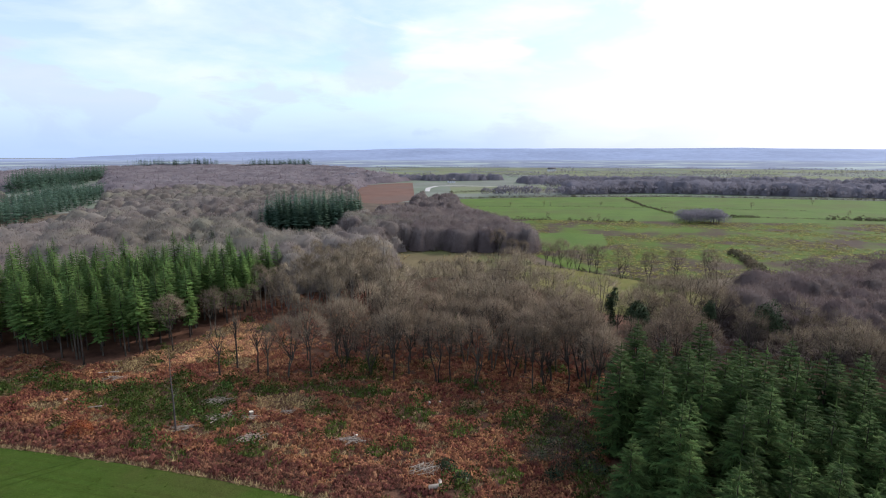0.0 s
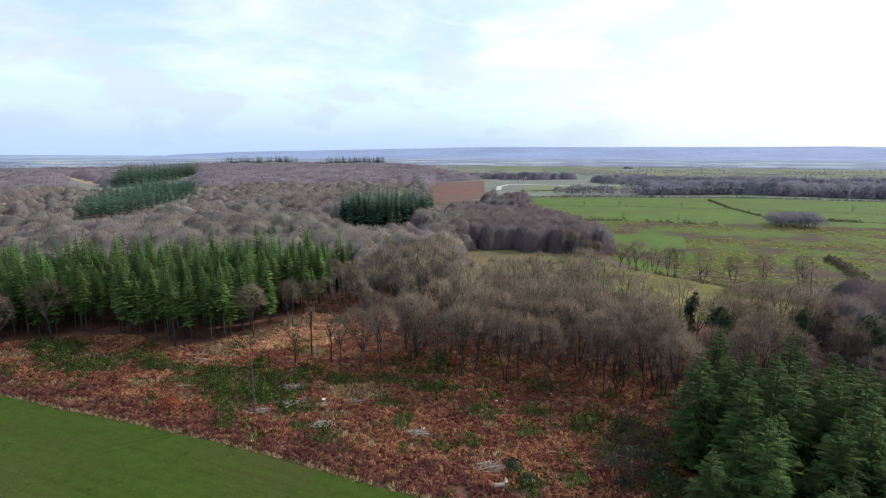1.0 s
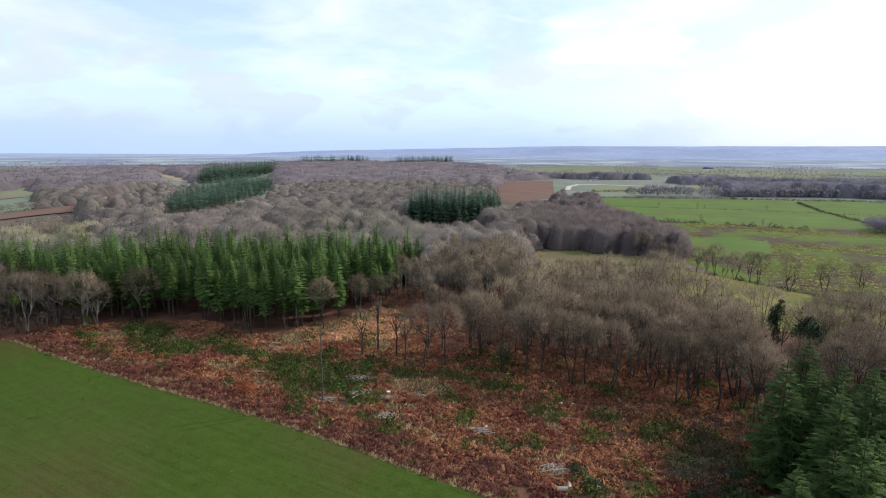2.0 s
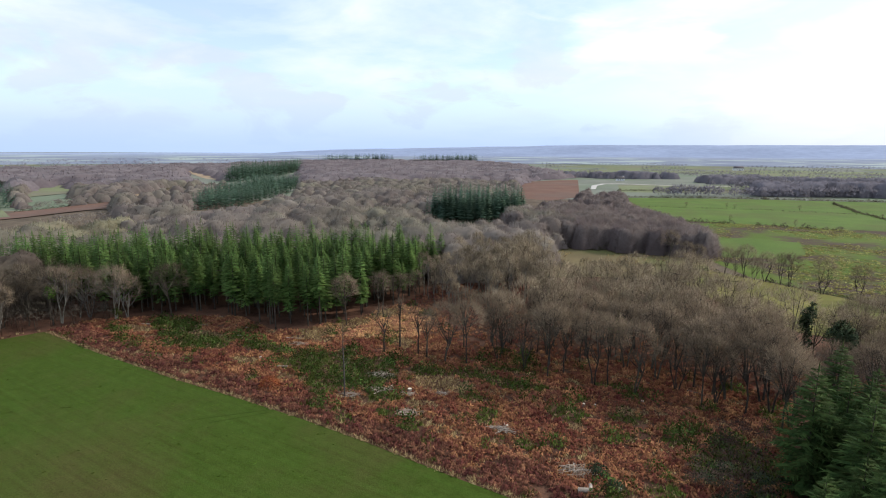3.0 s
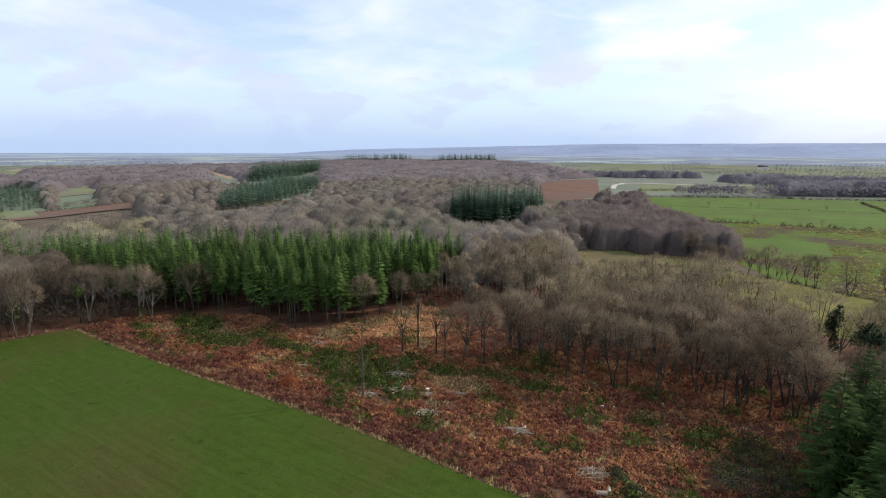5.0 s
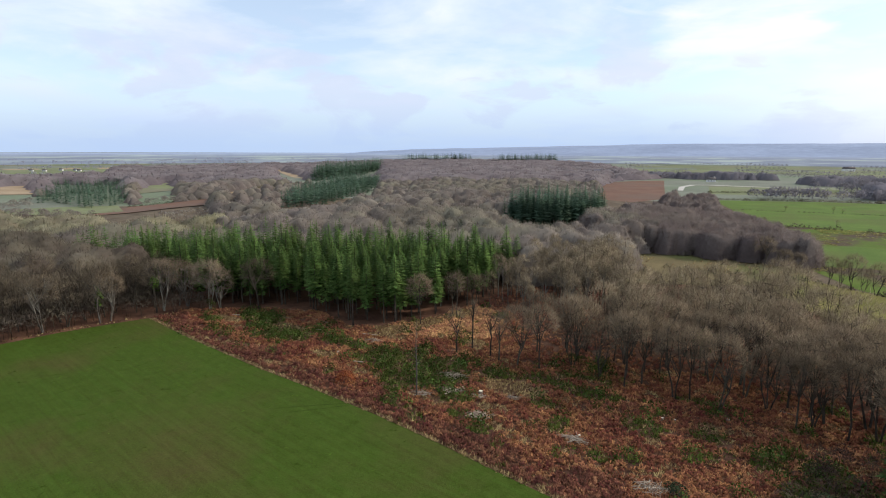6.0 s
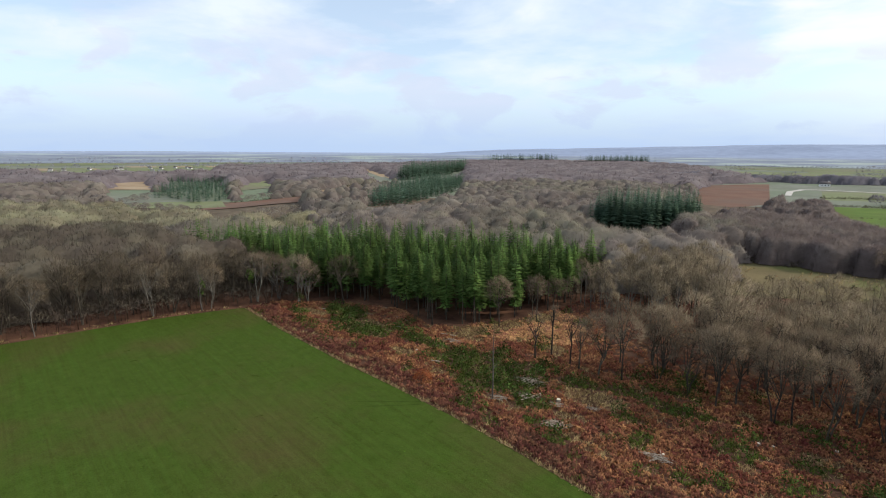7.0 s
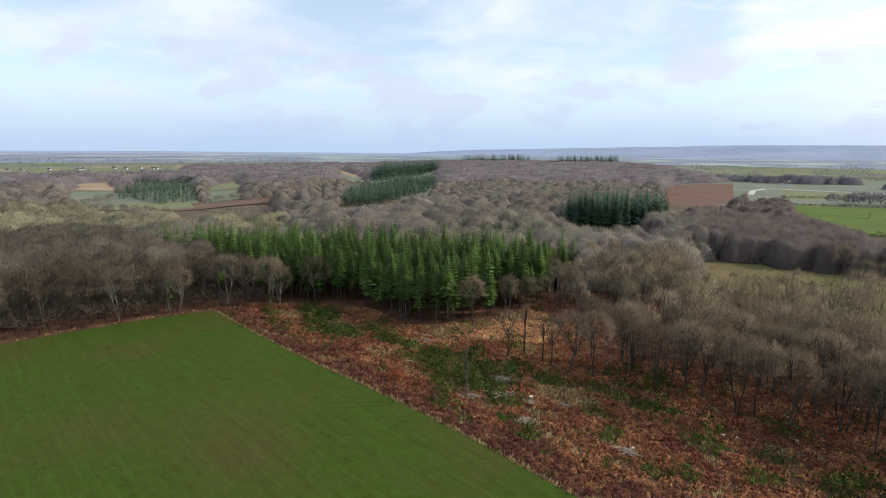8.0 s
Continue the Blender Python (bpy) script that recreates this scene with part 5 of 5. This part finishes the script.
def log(x, y, length, r, turn, label, tilt=0.0):
    ob = tagged(new("log"), label, "log")
    n = 10
    V, F = tubes([[-length / 2, 0, r]], [[length / 2, 0, r * 0.9]], r, r * 0.85, n)
    part("bark", (V, F), M_STICK, ob)
    for k, e in ((0, -1), (1, 1)):
        ring = V[k * n:(k + 1) * n] + [0.004 * e, 0, 0]
        part("cut_end", (np.concatenate([ring, ring.mean(0)[None]]), np.array([(i, (i + 1) % n, n) for i in range(n)])), M_CUT, ob, "pale sawn end")
    ob.matrix_basis = pose(x, y, 0.22, 0, tilt, turn)


def brush_pile(x, y, r, n, label):
    ob = tagged(new("brush_pile"), label, "brush pile")
    lie = rng.uniform(-0.3, 0.9)
    for k in range(n * 2):
        a, l = lie + rng.normal() * 0.55, rng.uniform(0.3, 0.95) * r
        c = np.array([rng.normal() * r * 0.5, rng.normal() * r * 0.22, rng.uniform(0.1, 0.5)])
        d = np.array([np.cos(a), np.sin(a), rng.normal() * 0.1]) * l
        mid = c + [rng.normal() * 0.12 * l, rng.normal() * 0.12 * l, rng.uniform(0, 0.12)]
        w = rng.uniform(0.018, 0.048) * (1.7 if k % 9 == 0 else 1)
        part("branch", tubes([c - d, mid], [mid, c + d], [w, w * 0.8], [w * 0.8, w * 0.3], 5), M_STICK, ob)
    m = 50
    P = np.stack([rng.normal(size=m) * r * 0.5, rng.normal(size=m) * r * 0.28, rng.uniform(0.05, 0.5, m)], 1)
    D = np.stack([rng.normal(size=m), rng.normal(size=m), rng.normal(size=m) * 0.3], 1) * 0.45
    tagged(part("twigs", blades(P, D, 0.035, rng), M_STICK, ob), "tangle of thin grey twigs", kind="stuff")
    ob.location = (x, y, 0.3)


def stump(x, y, r, h):
    ob = tagged(new("tree_stump"), "freshly cut pale tree stump in rough grass", "stump", "stumps in the clearing")
    n = 12
    V, F = tubes([[0, 0, -0.1]], [[0, 0, h]], r * 1.35, r, n)
    part("bark", (V, F), M_STICK, ob)
    ring = V[n:] + [0, 0, 0.004]
    part("cut_face", (np.concatenate([ring, [[0, 0, h + 0.02]]]), np.array([(i, (i + 1) % n, n) for i in range(n)])), M_CUT, ob, "pale sawn top")
    ob.location = (x, y, 0.12)


stump(-33.8, 88.3, 0.38, 0.5)
stump(7.5, 96.5, 0.22, 0.4)
stump(-2.5, 92.2, 0.22, 0.4)
stump(-0.6, 92.6, 0.2, 0.35)
stump(-70, 93.5, 0.25, 0.4)
stump(-14, 80.5, 0.2, 0.4)
stump(3.3, 68.5, 0.25, 0.4)
log(-62.7, 90.8, 2.4, 0.13, 15, "pale fallen log in rough grass", 0)
log(-1.2, 66.6, 1.5, 0.36, 20, "short thick sawn log")
log(-0.4, 67.6, 1.2, 0.28, 95, "short thick sawn log")
log(-38.6, 87, 5.0, 0.09, 68, "long thin fallen trunk over brushwood")
log(-100, 115, 5.0, 0.07, 8, "long fallen trunk below the spruces")
log(-88, 110, 6.0, 0.09, -12, "fallen trunk lying at the plantation edge")
log(-70, 106.5, 4.0, 0.10, 10, "fallen trunk lying at the plantation edge")
log(-112, 104, 2.2, 0.1, 20, "pale fallen log among bracken")
log(18, 103, 5.0, 0.12, -25, "fallen trunk under bare trees")
for lx, ly, ll, lr, la in ((-43.6, 82.4, 2.4, 0.08, 25), (-42.6, 83.2, 1.9, 0.07, 40), (-38.2, 87.6, 3.0, 0.08, 60), (-40.6, 91.8, 2.2, 0.07, 75), (-31.4, 79.2, 3.4, 0.08, 35), (-30.2, 80.2, 2.8, 0.07, 30), (-29.4, 80.6, 2.2, 0.06, 50), (-3.0, 72.5, 2.6, 0.09, 75), (-2.0, 70.2, 2.0, 0.08, 100), (-14.8, 79.4, 1.8, 0.06, 20), (-84, 104, 2.4, 0.08, 5), (-97, 108, 3.0, 0.08, -8)):
    log(lx, ly, ll, lr, la, "pale bleached fallen branch in rough grass")
for px, py, pr, pn in ((-43.1, 82.7, 1.7, 9), (-38.9, 86.4, 1.9, 10), (-40.9, 92.7, 2.2, 22), (-30.6, 79.6, 2.0, 18), (-14.3, 78.8, 1.7, 18), (-2.6, 71, 2.0, 26), (-33, 86.5, 1.2, 9), (-66, 103, 1.6, 9), (-27.5, 88.5, 1.2, 8)):
    brush_pile(px, py, pr, pn, "heap of bleached cut branches in the clearing")

low = spread([(12, 72), (22, 68), (24, 84), (28, 92), (20, 92), (15, 82)], 2.4, rng)
wood("undergrowth", low, [(moved(w, (0, 0, 0), 0, (0.35, 0.35, 0.2)), moved(t, (0, 0, 0), 0, (0.35, 0.35, 0.2))) for w, t in coarse], "dark tangled scrub beside the firs", rng, M_SCRUB, 0.7, 1.3)
wood("undergrowth", along([(-134, 95), (-138.5, 87.5), (-144.5, 72), (-152, 48), (-161, 15)], 1.6, rng, 0.8), brush, "tangled brown brush along the foot of the tall wood", rng, M_SCRUB, 0.4, 0.8)
# tall dead tree, saplings and a russet shrub
dead = tagged(new("dead_tree"), "tall thin dead tree with broken stubs", "tree")
part("trunk", tubes([[0, 0, -0.3], [0.05, 0, 5], [-0.1, 0.05, 10]], [[0.05, 0, 5], [-0.1, 0.05, 10], [0.1, 0, 15]], [0.16, 0.13, 0.08], [0.13, 0.08, 0.02], 7), M_PALE_BARK, dead)
for k in range(16):
    z = rng.uniform(4, 14)
    a = rng.uniform(0, 6.28)
    l = rng.uniform(0.5, 1.6) * (1.2 - z / 20)
    part("branch", tubes([[0, 0, z]], [[np.cos(a) * l, np.sin(a) * l, z + l * rng.uniform(0.2, 0.9)]], 0.035, 0.01, 4), M_PALE_BARK, dead)
dead.location = (-44, 82, 0)
small = [bare_tree(rng, h, R, 6, 22, 60, 8, stems=st, bole=b, twig_w=0.03, twig_l=0.8, stout=1.5) for h, R, st, b in ((11, 2.6, 1, 0.40), (10.5, 2.6, 3, 0.32), (12, 0.9, 1, 0.6))]
plant("bare_sapling", small[:2], [(-46.4, 105.5), (-36, 104.5), (-38.5, 106)], "thin leafless sapling at the clearing edge", "saplings", rng, M_BARK, M_TWIG, 0.9, 1.1)
plant("bare_sapling", small[2:], [(-43.8, 108.5)], "pole-thin leafless sapling beside the clearing", "saplings", rng, M_BARK, M_TWIG, 0.9, 1.0)
plant("bare_tree", fine, [(-111, 112), (-63, 119.5)], "leafless tree standing before dark spruces", "trees before the plantation", rng, M_BARK, M_TWIG, 0.88, 1.02)
shrub = tagged(new("beech_shrub"), "russet-leaved beech shrub in the bracken", "shrub")
part("stem", tubes([[0, 0, -0.1]], [[0, 0, 1.4]], 0.06, 0.02, 5), M_BARK, shrub)
part("leaves", bush(rng, 2.0, 2.5, 900, 0.24), M_RUSSET, shrub, form="dome")
shrub.location = (-59.5, 81.5, 0)


# ---- farmhouses and the pale track ----
def house(x, y, turn, w=11.0, d=7.0, h=5.0, label="white farmhouse with a dark pitched roof"):
    ob = tagged(new("house"), label, "house")
    bm = bmesh.new()
    bmesh.ops.create_cube(bm, size=1, matrix=Matrix.Translation((0, 0, h / 2)) @ Matrix.Diagonal((w, d, h, 1)))
    me = bpy.data.meshes.new("wall")
    bm.to_mesh(me)
    bm.free()
    me.materials.append(M_WALL)
    new("wall", me).parent = ob
    a, b, t = w / 2 + 0.4, d / 2 + 0.4, h + d * 0.42
    V = np.array([(-a, -b, h - 0.15), (a, -b, h - 0.15), (a, b, h - 0.15), (-a, b, h - 0.15), (-a, 0, t), (a, 0, t)])
    roof = part("roof", (V, np.array([(0, 1, 5), (0, 5, 4), (2, 3, 4), (2, 4, 5), (1, 2, 5), (3, 0, 4), (0, 2, 1), (0, 3, 2)])), M_ROOF, ob)
    part("chimney", tubes([[w * 0.35, 0, h]], [[w * 0.35, 0, t + 1]], 0.6, 0.55, 4), M_WALL, roof)
    for k in (-0.3, 0, 0.3):
        bm = bmesh.new()
        bmesh.ops.create_cube(bm, size=1, matrix=Matrix.Translation((k * w, -d / 2 - 0.03, h * 0.5)) @ Matrix.Diagonal((1.1, 0.1, 1.4, 1)))
        me = bpy.data.meshes.new("window")
        bm.to_mesh(me)
        bm.free()
        me.materials.append(M_PANE)
        new("window", me).parent = ob
    ob.matrix_basis = pose(x, y, float(land(x, y)), 0, 0, turn)


house(14, 905, 10, 12, 8, 3.6)
house(-385, 800, 30, 9, 6, 3.5)
house(-388, 872, -10, 9, 6, 3.5)
for hx, hy in ((-1262, 455), (-1240, 470), (-1248, 520), (-1215, 560), (-1228, 575), (-1236, 640), (-1205, 648), (-1190, 700), (-1222, 690), (-1160, 690)):
    house(hx, hy, rng.uniform(0, 90), 7, 5, 3.4, "small pale house in the far hamlet")
house(70, 655, 5, 12, 5, 3, "long low pale shed behind a hedge")
house(235, 700, -8, 14, 6, 3, "long low pale shed behind a hedge")
house(262, 706, 10, 9, 6, 3.5, "small pale shed behind a hedge")
house(300, 1500, 20, 22, 12, 6, "long pale farm building in the far valley")
build_field("track", [(-23, 680), (-24, 752), (-12, 806), (10, 816), (72, 798), (160, 800), (160, 794), (72, 790), (10, 806), (-6, 798), (-17, 752), (-17, 680)], M_TRACK, "pale winding farm track", 0.35, 1, "track")
